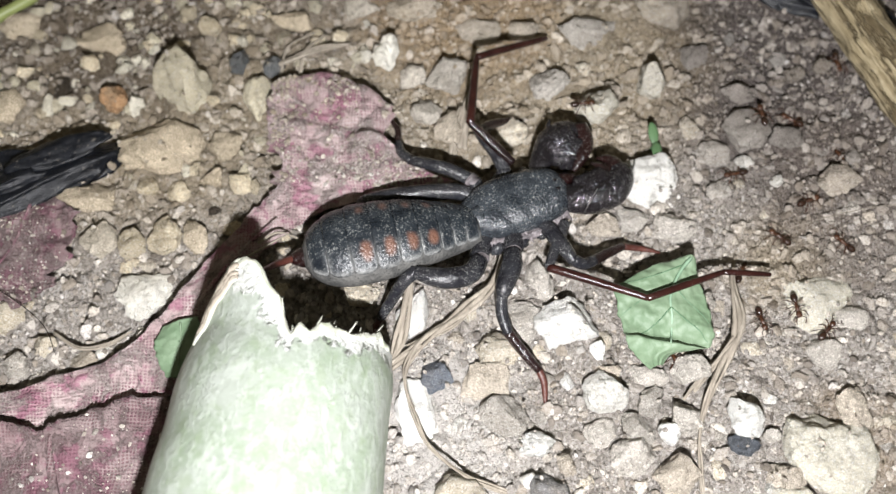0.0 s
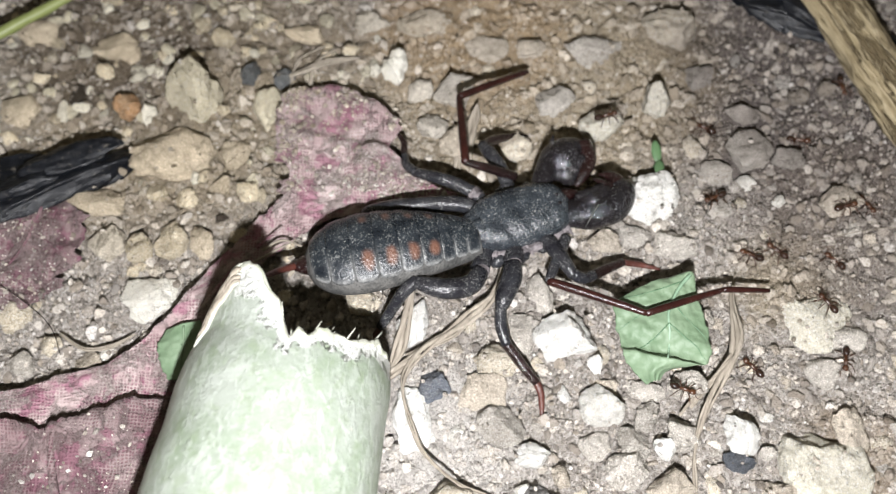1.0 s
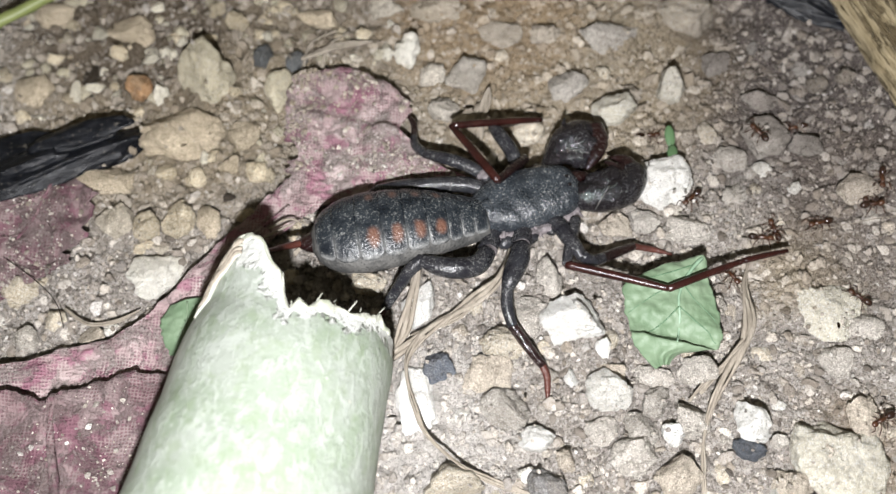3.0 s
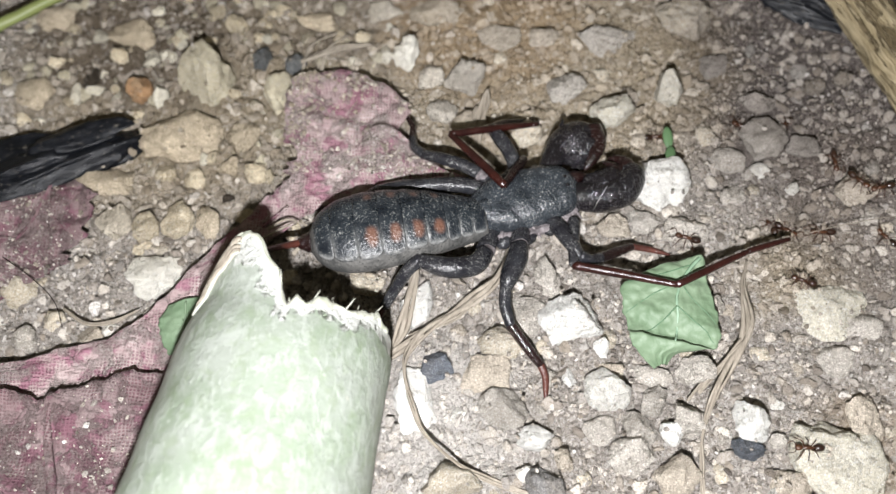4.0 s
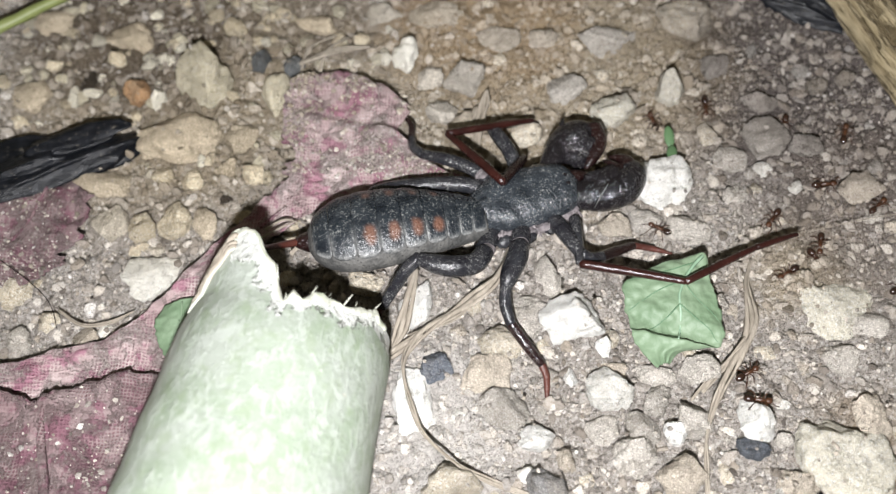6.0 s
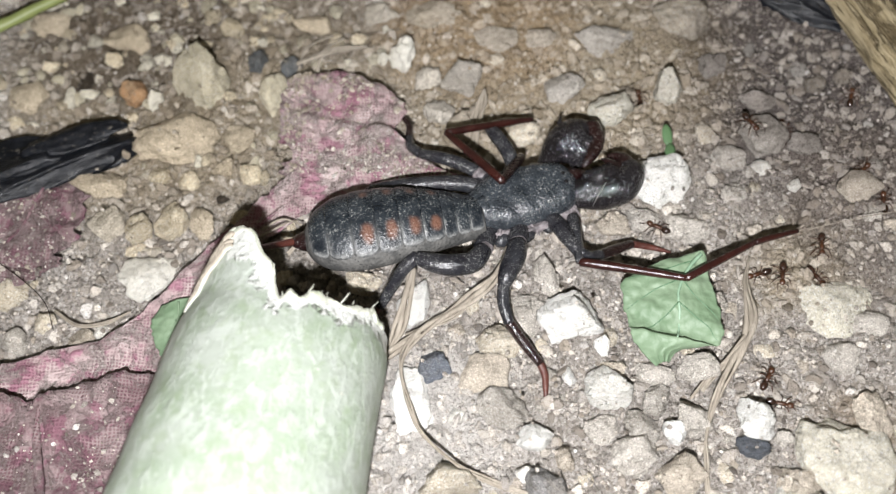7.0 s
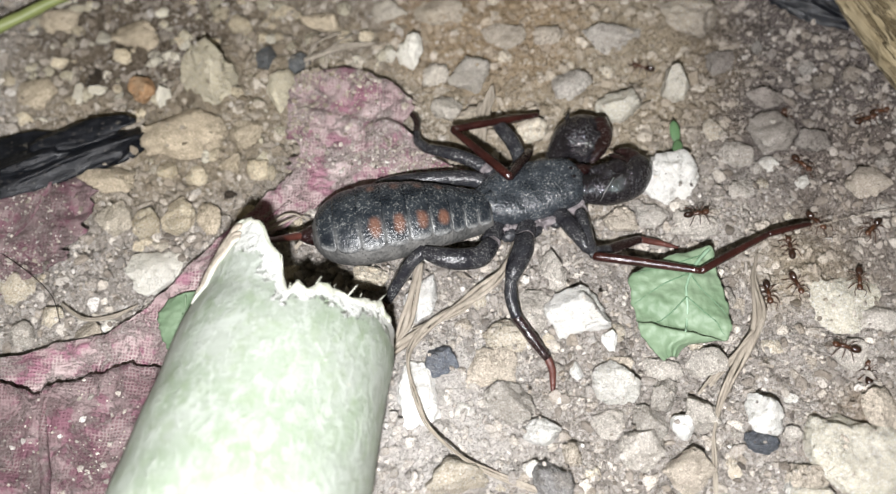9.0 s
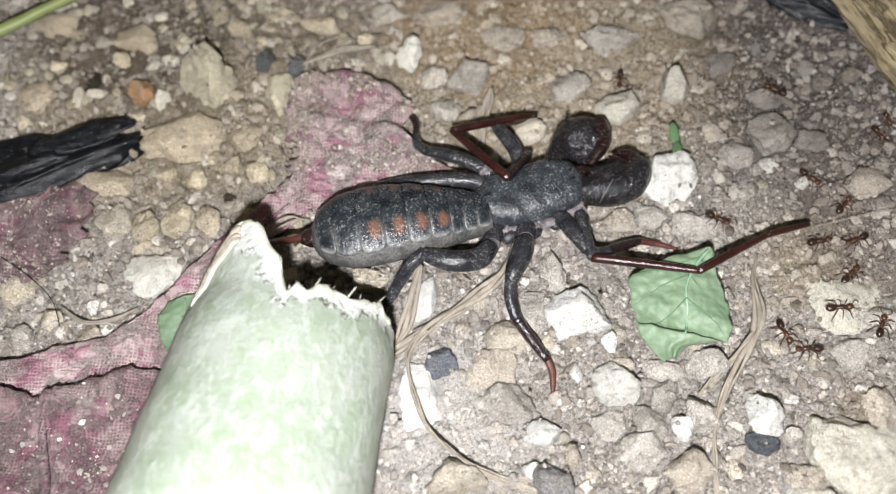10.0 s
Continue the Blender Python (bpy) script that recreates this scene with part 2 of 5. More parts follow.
def stem_material(name, pale):
    n = Nodes(name)
    col = n.mix(n.ramp(n.noise(1.1, 5, 0.6), 0.35, 0.65), (0.38, 0.445, 0.33), (0.49, 0.52, 0.45))
    col = n.mix(n.ramp(n.noise(3.6, 8, 0.75, 0.4), 0.44, 0.7, 0.0, 0.7), col, (0.52, 0.55, 0.48))
    col = n.mix(n.ramp(n.noise(0.8, 3), 0.55, 0.7, 0.0, 0.5), col, (0.37, 0.46, 0.3))
    if not pale:
        torn = n.math("ADD", n.attribute("torn"), n.math("MULTIPLY", n.math("SUBTRACT", n.noise(5, 5, 0.6, 0.4), 0.5), 1.3))
        torn = n.ramp(torn, 0.42, 0.6)
    if pale:
        col = n.mix(0.75, col, (0.6, 0.59, 0.53))
    n.bump(n.noise(2.4, 4, 0.55), 0.035, 0.7)
    n.bump(n.noise(11, 4, 0.55), 0.012, 0.7)
    col = n.mix(n.ramp(n.noise(5.5, 3, 0.5, 0.3), 0.5, 0.66, 0.0, 0.34), col, (0.31, 0.39, 0.22))
    col = n.mix(n.ramp(n.noise(17, 6, 0.75), 0.55, 0.68, 0.0, 0.32), col, (0.7, 0.73, 0.66))
    wax = n.ramp(n.noise(6.5, 6, 0.65, 0.6, n.stretch(1, 0.55, 1)), 0.46, 0.6)
    col = n.mix(n.math("MULTIPLY", wax, 0.32), col, (0.78, 0.8, 0.74))
    n.bump(wax, 0.005, 0.8)
    cell = n.ramp(n.cells(6.5), 0.0, 0.25, 1.0, 0.0)
    col = n.mix(n.math("MULTIPLY", cell, n.ramp(n.noise(3, 4), 0.4, 0.6, 0.0, 0.8)), col, (0.72, 0.75, 0.66))
    n.bump(n.noise(45, 3), 0.003, 0.7)
    if not pale:
        col = n.mix(torn, col, (0.84, 0.83, 0.78))
        n.bump(n.math("MULTIPLY", torn, n.noise(9, 5, 0.6)), 0.05, 0.8)
    return n.done(col, 0.5, 0.45, (0.62, 0.62, 0.6) if pale else (0.53, 0.545, 0.55))


def bark_material():
    n = Nodes("fibrous_bark")
    streak = n.noise(19, 5, 0.7, 0.2, n.stretch(0.04, 1, 1))
    col = n.spread(streak, [(0.06, 0.042, 0.02), (0.13, 0.095, 0.045), (0.36, 0.29, 0.17), (0.56, 0.48, 0.32), (0.8, 0.74, 0.58)])
    groove = n.ramp(n.noise(9, 6, 0.65, 0.4, n.stretch(0.06, 1, 1)), 0.42, 0.5)
    col = n.mix(n.ramp(groove, 0.0, 1.0, 0.8, 0.0), col, (0.1, 0.07, 0.032))
    n.bump(streak, 0.08, 1.0)
    n.bump(groove, 0.08, 0.9)
    return n.done(col, 0.75, 0.25, (0.78, 0.78, 0.8))


def char_material():
    n = Nodes("wet_black_bark")
    col = n.mix(n.ramp(n.noise(5, 6, 0.7), 0.4, 0.75), (0.003, 0.0035, 0.005), (0.009, 0.01, 0.013))
    dust = n.ramp(n.noise(14, 6, 0.8), 0.58, 0.7)
    col = n.mix(n.math("MULTIPLY", dust, 0.6), col, (0.2, 0.18, 0.15))
    n.bump(n.noise(5, 6, 0.6, p=n.stretch(0.4, 1, 1)), 0.03, 0.9)
    n.bump(n.noise(30, 5), 0.012, 0.8)
    return n.done(col, n.ramp(n.noise(7, 4), 0.3, 0.7, 0.28, 0.55), 0.2)


def root_material(pale=1.0):
    n = Nodes("dry_root")
    tints = [(0.085, 0.07, 0.052), (0.23, 0.2, 0.162), (0.43, 0.39, 0.33)]
    col = n.spread(n.noise(9, 6, 0.65, p=n.stretch(1, 0.3, 1)), [tuple(c * pale for c in t) for t in tints])
    n.bump(n.noise(24, 5, p=n.stretch(1, 0.25, 1)), 0.03, 1.0)
    return n.done(col, 0.8, 0.25)


def shell_material(name, lo, hi, rough, dust, grainy):
    n = Nodes(name)
    col = n.mix(n.ramp(n.noise(4, 5), 0.3, 0.7), lo, hi)
    specks = n.math("MULTIPLY", n.ramp(n.noise(30, 4, 0.8), 0.53, 0.65), n.ramp(n.noise(4.0, 6, 0.75), 0.4, 0.6))
    col = n.mix(n.math("MULTIPLY", specks, dust), col, (0.36, 0.36, 0.34))
    flecks = n.math("MULTIPLY", n.ramp(n.cells(21), 0.03, 0.15, 1.0, 0.0), n.ramp(n.noise(7.0, 5, 0.7), 0.5, 0.6))
    col = n.mix(n.math("MULTIPLY", flecks, dust), col, (0.5, 0.49, 0.46))
    film = n.ramp(n.noise(3.4, 8, 0.75), 0.4, 0.7)
    col = n.mix(n.math("MULTIPLY", film, dust * 0.1), col, (0.24, 0.27, 0.3))
    n.bump(n.noise(7, 4, 0.6), 0.02, grainy)
    n.bump(n.noise(22, 4, 0.7), 0.022, grainy)
    n.bump(n.cells(26), 0.012, grainy)
    n.bump(n.noise(60, 3), 0.004, grainy)
    return n, col, rough


def shell(name, lo, hi, rough, dust=0.0, grainy=0.3, spec=0.5):
    n, col, r = shell_material(name, lo, hi, rough, dust, grainy)
    return n.done(col, r, spec)


BLACK = shell("granular_black_shell", (0.011, 0.0135, 0.017), (0.025, 0.03, 0.036), 0.24, 0.6, 0.55, 0.38)
LEGBLACK = shell("black_leg_shell", (0.008, 0.008, 0.0105), (0.018, 0.0175, 0.02), 0.24, 0.4, 0.36, 0.32)
CLAWBLACK = shell("glossy_black_claw", (0.005, 0.004, 0.005), (0.01, 0.0085, 0.0105), 0.1, 0.2, 0.6, 0.5)
REDDISH = shell("red_brown_shell", (0.012, 0.0026, 0.0022), (0.025, 0.0055, 0.004), 0.24, 0.04, 0.3)
MAHOGANY = shell("dark_mahogany_shell", (0.0055, 0.0022, 0.0022), (0.012, 0.0036, 0.0034), 0.17, 0.12, 0.45)
TARSUS = shell("red_tarsus_shell", (0.04, 0.011, 0.008), (0.075, 0.022, 0.015), 0.35, 0.1, 0.4)
ANT_RED = shell("amber_ant_shell", (0.023, 0.0088, 0.0044), (0.05, 0.0195, 0.0078), 0.3, 0.0, 0.2)
ANT_DARK = shell("dark_ant_gaster", (0.012, 0.006, 0.004), (0.022, 0.01, 0.006), 0.2, 0.0, 0.2)


def tergite_material():
    n, col, r = shell_material("spotted_black_plate", (0.007, 0.009, 0.012), (0.016, 0.02, 0.024), 0.27, 0.55, 0.42)
    spot = n.ramp(n.math("ADD", n.attribute("spot"), n.math("MULTIPLY", n.noise(9, 4), 0.5)), 0.4, 1.15)
    col = n.mix(n.math("MULTIPLY", spot, 0.6), col, (0.165, 0.076, 0.047))
    col = n.mix(n.math("MULTIPLY", n.attribute("seam"), n.ramp(n.noise(8, 5, 0.7), 0.35, 0.6, 0.3, 0.9)), col, (0.2, 0.2, 0.195))
    return n.done(col, r, 0.3)


def membrane_material():
    n = Nodes("pleural_skin")
    col = n.mix(n.ramp(n.noise(5, 5), 0.35, 0.7), (0.04, 0.04, 0.039), (0.095, 0.092, 0.087))
    dots = n.ramp(n.cells(20), 0.12, 0.34, 0.85, 0.0)
    col = n.mix(dots, col, (0.025, 0.025, 0.024))
    n.bump(n.cells(22), 0.012, 0.9)
    return n.done(col, 0.6, 0.3)


PLATE, SKIN = tergite_material(), membrane_material()
JOINT = shell("pale_joint_skin", (0.05, 0.043, 0.046), (0.24, 0.21, 0.215), 0.4, 0.0, 0.9)
PINKLEAF, DARKLEAF = red_leaf_material("dry_pink_leaf", 0.0, (0.68, 0.645, 0.66)), red_leaf_material("dry_maroon_leaf", 0.55)
PLUMLEAF = red_leaf_material("dry_plum_leaf", 0.5)
GREENLEAF = green_leaf_material("limp_green_leaf", (0.64, 0.625, 0.555))
LEAFGROOVE = green_leaf_material("dark_leaf_groove", (0.4, 0.5, 0.4))
LEAFRIB = green_leaf_material("pale_leaf_vein", (1.0, 1.0, 1.0))
BARK, CHAR, ROOT = bark_material(), char_material(), root_material()
DRYSKIN = root_material(1.15)
STEM, PITH = stem_material("waxy_green_skin", False), stem_material("torn_pale_fibre", True)
GRASS = Nodes("fresh_grass")
GRASS = GRASS.done(GRASS.mix(GRASS.noise(6, 4), (0.11, 0.135, 0.04), (0.19, 0.21, 0.08)), 0.5, 0.4)
SPROUT = Nodes("sprout_green")
SPROUT = SPROUT.done(SPROUT.mix(SPROUT.noise(9, 4), (0.05, 0.1, 0.045), (0.085, 0.15, 0.07)), 0.45, 0.4)


# ---------------------------------------------------------------- mesh helpers
def mesh_of(name, verts, faces, material, smooth=True):
    me = bpy.data.meshes.new(name)
    me.from_pydata([tuple(c * CM for c in v) for v in verts], [], faces)
    me.materials.append(material)
    if smooth:
        me.polygons.foreach_set("use_smooth", [True] * len(me.polygons))
    me.update()
    return me


def part(name, shape, material, parent, label=""):
    """One mesh object from (verts, faces) in the parent's space, in centimetres."""
    ob = new(name, mesh_of(name, *shape, material))
    ob.parent = parent
    if label:
        tagged(ob, label)
    return ob


def thing(name, at, label, category, group="", kind=""):
    ob = new(name)
    ob.empty_display_size = 0.002
    ob.location = tuple(c * CM for c in at)
    return tagged(ob, label, category, group, kind)


def joined(*shapes):
    verts, faces = [], []
    for v, f in shapes:
        k = len(verts)
        verts += v
        faces += [tuple(i + k for i in q) for q in f]
    return verts, faces


def shifted(shape, by):
    return [tuple(a + b for a, b in zip(v, by)) for v in shape[0]], shape[1]


def curve_points(ctrl, steps):
    """Catmull-Rom through the control points (tuples of any length)."""
    c = [np.array(p, float) for p in ctrl]
    c = [2 * c[0] - c[1]] + c + [2 * c[-1] - c[-2]]
    out = []
    for i in range(1, len(c) - 2):
        for s in range(steps):
            t = s / steps
            out.append(0.5 * (2 * c[i] + (c[i + 1] - c[i - 1]) * t + (2 * c[i - 1] - 5 * c[i] + 4 * c[i + 1] - c[i + 2]) * t * t
                              + (3 * c[i] - c[i - 1] - 3 * c[i + 1] + c[i + 2]) * t ** 3))
    out.append(c[-2])
    return out


def tube(ctrl, steps=5, sides=10, flat=1.0, rough=0.0, seed=0, up=(0, 0, 1)):
    """A round limb through control points (x, y, z, radius); flat squeezes it along up."""
    pts = curve_points(ctrl, steps)
    verts, faces = [], []
    ref = np.array(up, float)
    n = len(pts)
    for i, p in enumerate(pts):
        a, b = pts[max(i - 1, 0)][:3], pts[min(i + 1, n - 1)][:3]
        d = (b - a) / (np.linalg.norm(b - a) + 1e-9)
        side = np.cross(d, ref)
        if np.linalg.norm(side) < 0.05:
            side = np.cross(d, np.array((0.3, 1.0, 0.2)))
        side /= np.linalg.norm(side)
        top = np.cross(side, d)
        for j in range(sides):
            g = 2 * math.pi * j / sides
            r = max(p[3], 0.002)
            if rough:
                q = p[:3] * 2.2 + np.array((math.cos(g), math.sin(g), seed))
                r *= 1 + rough * noise.noise(Vector(q * 1.7))
            v = p[:3] + side * (r * math.cos(g)) + top * (r * flat * math.sin(g))
            verts.append(tuple(v))
    for i in range(n - 1):
        for j in range(sides):
            k = (j + 1) % sides
            faces.append((i * sides + j, i * sides + k, (i + 1) * sides + k, (i + 1) * sides + j))
    for end, back in ((0, True), (n - 1, False)):
        p, q = pts[end], pts[1 if back else n - 2]
        d = (p[:3] - q[:3]) / (np.linalg.norm(p[:3] - q[:3]) + 1e-9)
        verts.append(tuple(p[:3] + d * p[3] * 0.55))
        tip = len(verts) - 1
        for j in range(sides):
            k = (j + 1) % sides
            f = (end * sides + j, end * sides + k, tip)
            faces.append(f[::-1] if back else f)
    return verts, faces


def ball(centre, radii, turn=(0, 0, 0), rings=14, sides=18, rough=0.0, seed=0, squash=0.0):
    m = Euler([radians(a) for a in turn]).to_matrix()
    verts, faces = [], []
    for i in range(rings + 1):
        th = math.pi * i / rings
        for j in range(sides):
            g = 2 * math.pi * j / sides
            v = Vector((math.cos(th), math.sin(th) * math.cos(g), math.sin(th) * math.sin(g)))
            k = 1 + (rough * noise.noise(v * 2.1 + Vector((seed, 0, 0))) if rough else 0)
            v = Vector((v.x * radii[0] * k, v.y * radii[1] * k, v.z * radii[2] * k * (1 - squash if v.z < 0 else 1)))
            verts.append(tuple(m @ v + Vector(centre)))
    for i in range(rings):
        for j in range(sides):
            k = (j + 1) % sides
            faces.append((i * sides + j, (i + 1) * sides + j, (i + 1) * sides + k, i * sides + k))
    return verts, faces


def rock(seed, w, d, h, level=3, cuts=11, wild=1.0):
    """An angular worn stone of those extents, centred at the origin."""
    r = random.Random(seed)
    bm = bmesh.new()
    bmesh.ops.create_icosphere(bm, subdivisions=level, radius=1)
    planes = []
    for _ in range(cuts):
        n = Vector((r.gauss(0, 1), r.gauss(0, 1), r.gauss(0, 0.9))).normalized()
        planes.append((n, r.uniform(0.5, 0.85)))
    off = Vector((seed * 1.37 % 50, seed * 2.11 % 50, 3))
    verts = []
    for v in bm.verts:
        p = v.co.copy()
        p *= 1 + wild * 0.38 * noise.noise(p * 0.95 + off) + wild * 0.12 * noise.noise(p * 2.0 + off)
        for n, k in planes:
            s = p.dot(n) - k - 0.08 * noise.noise(p * 2.6 + off)
            if s > 0:
                p -= n * s * 0.93
        p *= 1 + 0.07 * noise.noise(p * 3.4 + off) + 0.05 * noise.noise(p * 7 + off) + 0.035 * noise.noise(p * 14 + off)
        verts.append(p)
    lo = [min(v[i] for v in verts) for i in range(3)]
    hi = [max(v[i] for v in verts) for i in range(3)]
    size = (w, d, h)
    verts = [tuple(((v[i] - lo[i]) / (hi[i] - lo[i]) - 0.5) * size[i] for i in range(3)) for v in verts]
    faces = [tuple(v.index for v in f.verts) for f in bm.faces]
    bm.free()
    return verts, faces


def soil_height(x, y):
    """Height of the soil at a place of the plan, all in centimetres."""
    p = Vector((x, y, 0))
    h = 0.10 * noise.noise(p * 0.45) + 0.06 * noise.noise(p * 1.3 + Vector((7, 3, 1)))
    if -11 < x < 11 and -5 < y < 14:
        d = noise.voronoi(Vector((x * 1.15 + 0.25 * noise.noise(p * 2), y * 1.15, 0.5)))[0]
        h += 0.11 * min(1.0, (d[1] - d[0]) * 4.5) - 0.09
        d = noise.voronoi(Vector((x * 3.1, y * 3.1, 2.5)))[0]
        h += 0.04 * min(1.0, (d[1] - d[0]) * 4.0) - 0.03
        h += 0.04 * noise.noise(p * 5.5) + 0.045 * noise.noise(p * 11) + 0.03 * noise.noise(p * 22)
    return h


TOPS = []  # stones, to stand ants on them


def stand(x, y):
    z = soil_height(x, y)
    for sx, sy, w, d, top in TOPS:
        q = ((x - sx) / (w * 0.5)) ** 2 + ((y - sy) / (d * 0.5)) ** 2
        if q < 1:
            z = max(z, top - 0.12 * q)
    return z


# ---------------------------------------------------------------- ground
def build_ground():
    def axis(lo, hi, step, far):
        a = list(np.arange(lo, hi + step / 2, step))
        s, left, right = step, [], []
        x = lo
        while x > -far:
            s *= 1.35
            x -= s
            left.append(x)
        s, x = step, hi
        while x < far:
            s *= 1.35
            x += s
            right.append(x)
        return left[::-1] + a + right

    xs, ys = axis(-9, 8.5, 0.05, 900), axis(-1.5, 11.5, 0.05, 900)
    px, py = (a.ravel() for a in np.meshgrid(xs, ys))
    pz = np.array([soil_height(x, y) for x, y in zip(px, py)])
    for sx, sy, w, d, top in TOPS:  # soil banked against the stones
        q = ((px - sx) / (w * 0.5)) ** 2 + ((py - sy) / (d * 0.5)) ** 2
        pz += np.where(q < 9, np.clip(top - 0.15, 0, 0.3) * 0.12 * np.exp(-np.maximum(q - 0.6, 0) * 1.4), 0)
    verts = list(zip(px.tolist(), py.tolist(), pz.tolist()))
    w = len(xs)
    faces = [(j * w + i, j * w + i + 1, (j + 1) * w + i + 1, (j + 1) * w + i) for j in range(len(ys) - 1) for i in range(w - 1)]
    ob = new("ground", mesh_of("ground", verts, faces, SOIL))
    tagged(ob, "grey-brown gritty limestone soil, dry and crumbly", "ground", kind="structure")


KINDS = {"c": "cream limestone pebble with pitted dusty faces", "y": "worn cream limestone lump with small dark pits", "w": "chalk-white angular limestone chip half sunk in soil",
         "x": "bright chalk-white angular limestone chip on the soil",
         "g": "grey limestone clod caked with soil", "t": "tan weathered limestone lump in the soil",
         "s": "dark grey rounded limestone pebble in the soil", "d": "dark slate-grey smooth pebble", "o": "rust-brown crumbly stone stained by iron", "b": "blackish crumb of organic matter on soil"}


def pebble(x, y, w, d, h, kind, seed):
    """A stone that shows h centimetres above the soil."""
    g = soil_height(x, y)
    h *= 1.05
    deep = max(h * 1.5, 0.55 * min(w, d))
    verts, faces = rock(seed, w, d, deep, 4 if max(w, d) < 0.9 else 5, 6 if kind == "y" else 11, 0.3 if kind in "yw" else 1.0)
    name = "stone" if max(w, d) > 0.6 else "pebble"
    ob = new(name, mesh_of(name, verts, faces, STONE[kind]))
    ob.location = (x * CM, y * CM, (g * 0.5 + h - deep / 2) * CM)
    tagged(ob, KINDS[kind], name, "stones on the soil")
    TOPS.append((x, y, w, d, g * 0.5 + h))
    return ob


pebble(-4.16, 6.95, 0.95, 1.18, 0.62, "y", 52)
pebble(-6.99, 6.60, 0.73, 0.62, 0.20, "t", 310)
pebble(-3.24, 7.25, 0.35, 0.47, 0.25, "d", 105)
pebble(-2.69, 7.18, 0.36, 0.39, 0.25, "d", 738)
pebble(-2.95, 6.58, 0.45, 0.75, 0.35, "y", 15)
pebble(-4.87, 6.57, 0.22, 0.40, 0.25, "x", 490)
pebble(-5.24, 6.69, 0.45, 0.50, 0.25, "o", 158)
pebble(-6.12, 6.91, 0.28, 0.48, 0.10, "b", 92)
pebble(-6.29, 6.62, 0.15, 0.40, 0.15, "w", 68)
pebble(-3.81, 8.03, 0.40, 0.41, 0.30, "c", 20)
pebble(-0.93, 7.34, 0.45, 0.59, 0.40, "x", 411)
pebble(-1.67, 7.73, 0.30, 0.22, 0.20, "c", 562)
pebble(-2.04, 7.61, 0.23, 0.20, 0.20, "c", 939)
pebble(-4.17, 4.25, 0.51, 0.62, 0.35, "c", 296)
pebble(-4.69, 4.15, 0.47, 0.48, 0.30, "c", 819)
pebble(-3.72, 4.22, 0.41, 0.60, 0.25, "t", 783)
pebble(-5.18, 4.22, 0.54, 0.57, 0.30, "g", 60)
pebble(-5.49, 4.97, 0.91, 0.52, 0.20, "t", 227)
pebble(-4.4, 5.8, 1.4, 0.95, 0.3, "t", 36)
pebble(-4.37, 3.29, 0.90, 0.75, 0.22, "x", 549)
pebble(-3.47, 4.64, 0.18, 0.13, 0.15, "b", 368)
pebble(-6.34, 3.02, 0.53, 0.52, 0.25, "c", 283)
pebble(-5.72, 2.57, 0.39, 0.35, 0.20, "c", 798)
pebble(-5.17, 2.35, 0.44, 0.30, 0.20, "t", 176)
pebble(-6.14, 2.30, 0.39, 0.39, 0.20, "g", 846)
pebble(3.0, 4.93, 0.96, 0.84, 0.45, "x", 604)
pebble(2.36, 6.20, 0.72, 0.55, 0.45, "y", 268)
pebble(3.29, 6.78, 0.47, 0.62, 0.42, "y", 219)
pebble(3.57, 8.11, 0.93, 0.73, 0.40, "c", 965)
pebble(2.33, 7.77, 0.98, 0.71, 0.30, "g", 949)
pebble(1.66, 6.69, 0.64, 0.52, 0.30, "g", 26)
pebble(2.65, 6.62, 0.36, 0.37, 0.25, "t", 848)
pebble(3.78, 5.91, 0.30, 0.44, 0.15, "c", 656)
pebble(4.63, 7.55, 0.17, 0.20, 0.15, "w", 826)
pebble(4.62, 6.47, 0.62, 0.35, 0.25, "g", 266)
pebble(4.62, 5.78, 0.73, 0.70, 0.30, "g", 819)
pebble(5.90, 4.90, 0.71, 0.52, 0.20, "t", 278)
pebble(2.77, 4.38, 0.51, 0.42, 0.25, "g", 198)
pebble(2.30, 4.25, 0.51, 0.40, 0.25, "t", 168)
pebble(3.35, 4.23, 0.69, 0.49, 0.25, "g", 317)
pebble(1.03, 5.85, 0.52, 0.46, 0.30, "c", 296)
pebble(4.96, 4.93, 0.20, 0.19, 0.20, "w", 642)
pebble(1.65, 2.73, 0.92, 0.74, 0.45, "x", 888)
pebble(2.07, 2.31, 0.22, 0.26, 0.25, "x", 749)
pebble(1.07, 2.77, 0.60, 0.64, 0.25, "g", 983)
pebble(0.67, 2.38, 0.63, 0.49, 0.30, "c", 875)
pebble(0.49, 1.93, 0.71, 0.62, 0.30, "t", 868)
pebble(0.74, 1.43, 0.70, 0.63, 0.30, "g", 901)
pebble(1.16, 1.03, 0.50, 0.34, 0.30, "x", 381)
pebble(2.13, 1.73, 0.65, 0.60, 0.35, "w", 88)
pebble(2.77, 1.57, 0.38, 0.46, 0.25, "g", 865)
pebble(3.23, 1.34, 0.50, 0.48, 0.30, "g", 620)
pebble(2.96, 1.12, 0.32, 0.29, 0.30, "x", 345)
pebble(4.01, 1.3, 0.52, 0.62, 0.42, "x", 23)
pebble(3.95, 0.98, 0.46, 0.34, 0.25, "d", 397)
pebble(5.08, 0.8, 1.26, 1.26, 0.5, "y", 8)
pebble(3.01, 0.57, 0.68, 0.60, 0.35, "t", 254)
pebble(4.49, 0.46, 0.63, 0.51, 0.35, "t", 182)
pebble(3.36, 2.02, 0.6, 0.42, 0.36, "g", 253)
pebble(1.29, 0.39, 0.55, 0.50, 0.35, "s", 484)
pebble(1.54, 0.75, 0.27, 0.33, 0.25, "t", 286)
pebble(1.02, 0.55, 0.25, 0.23, 0.20, "w", 91)
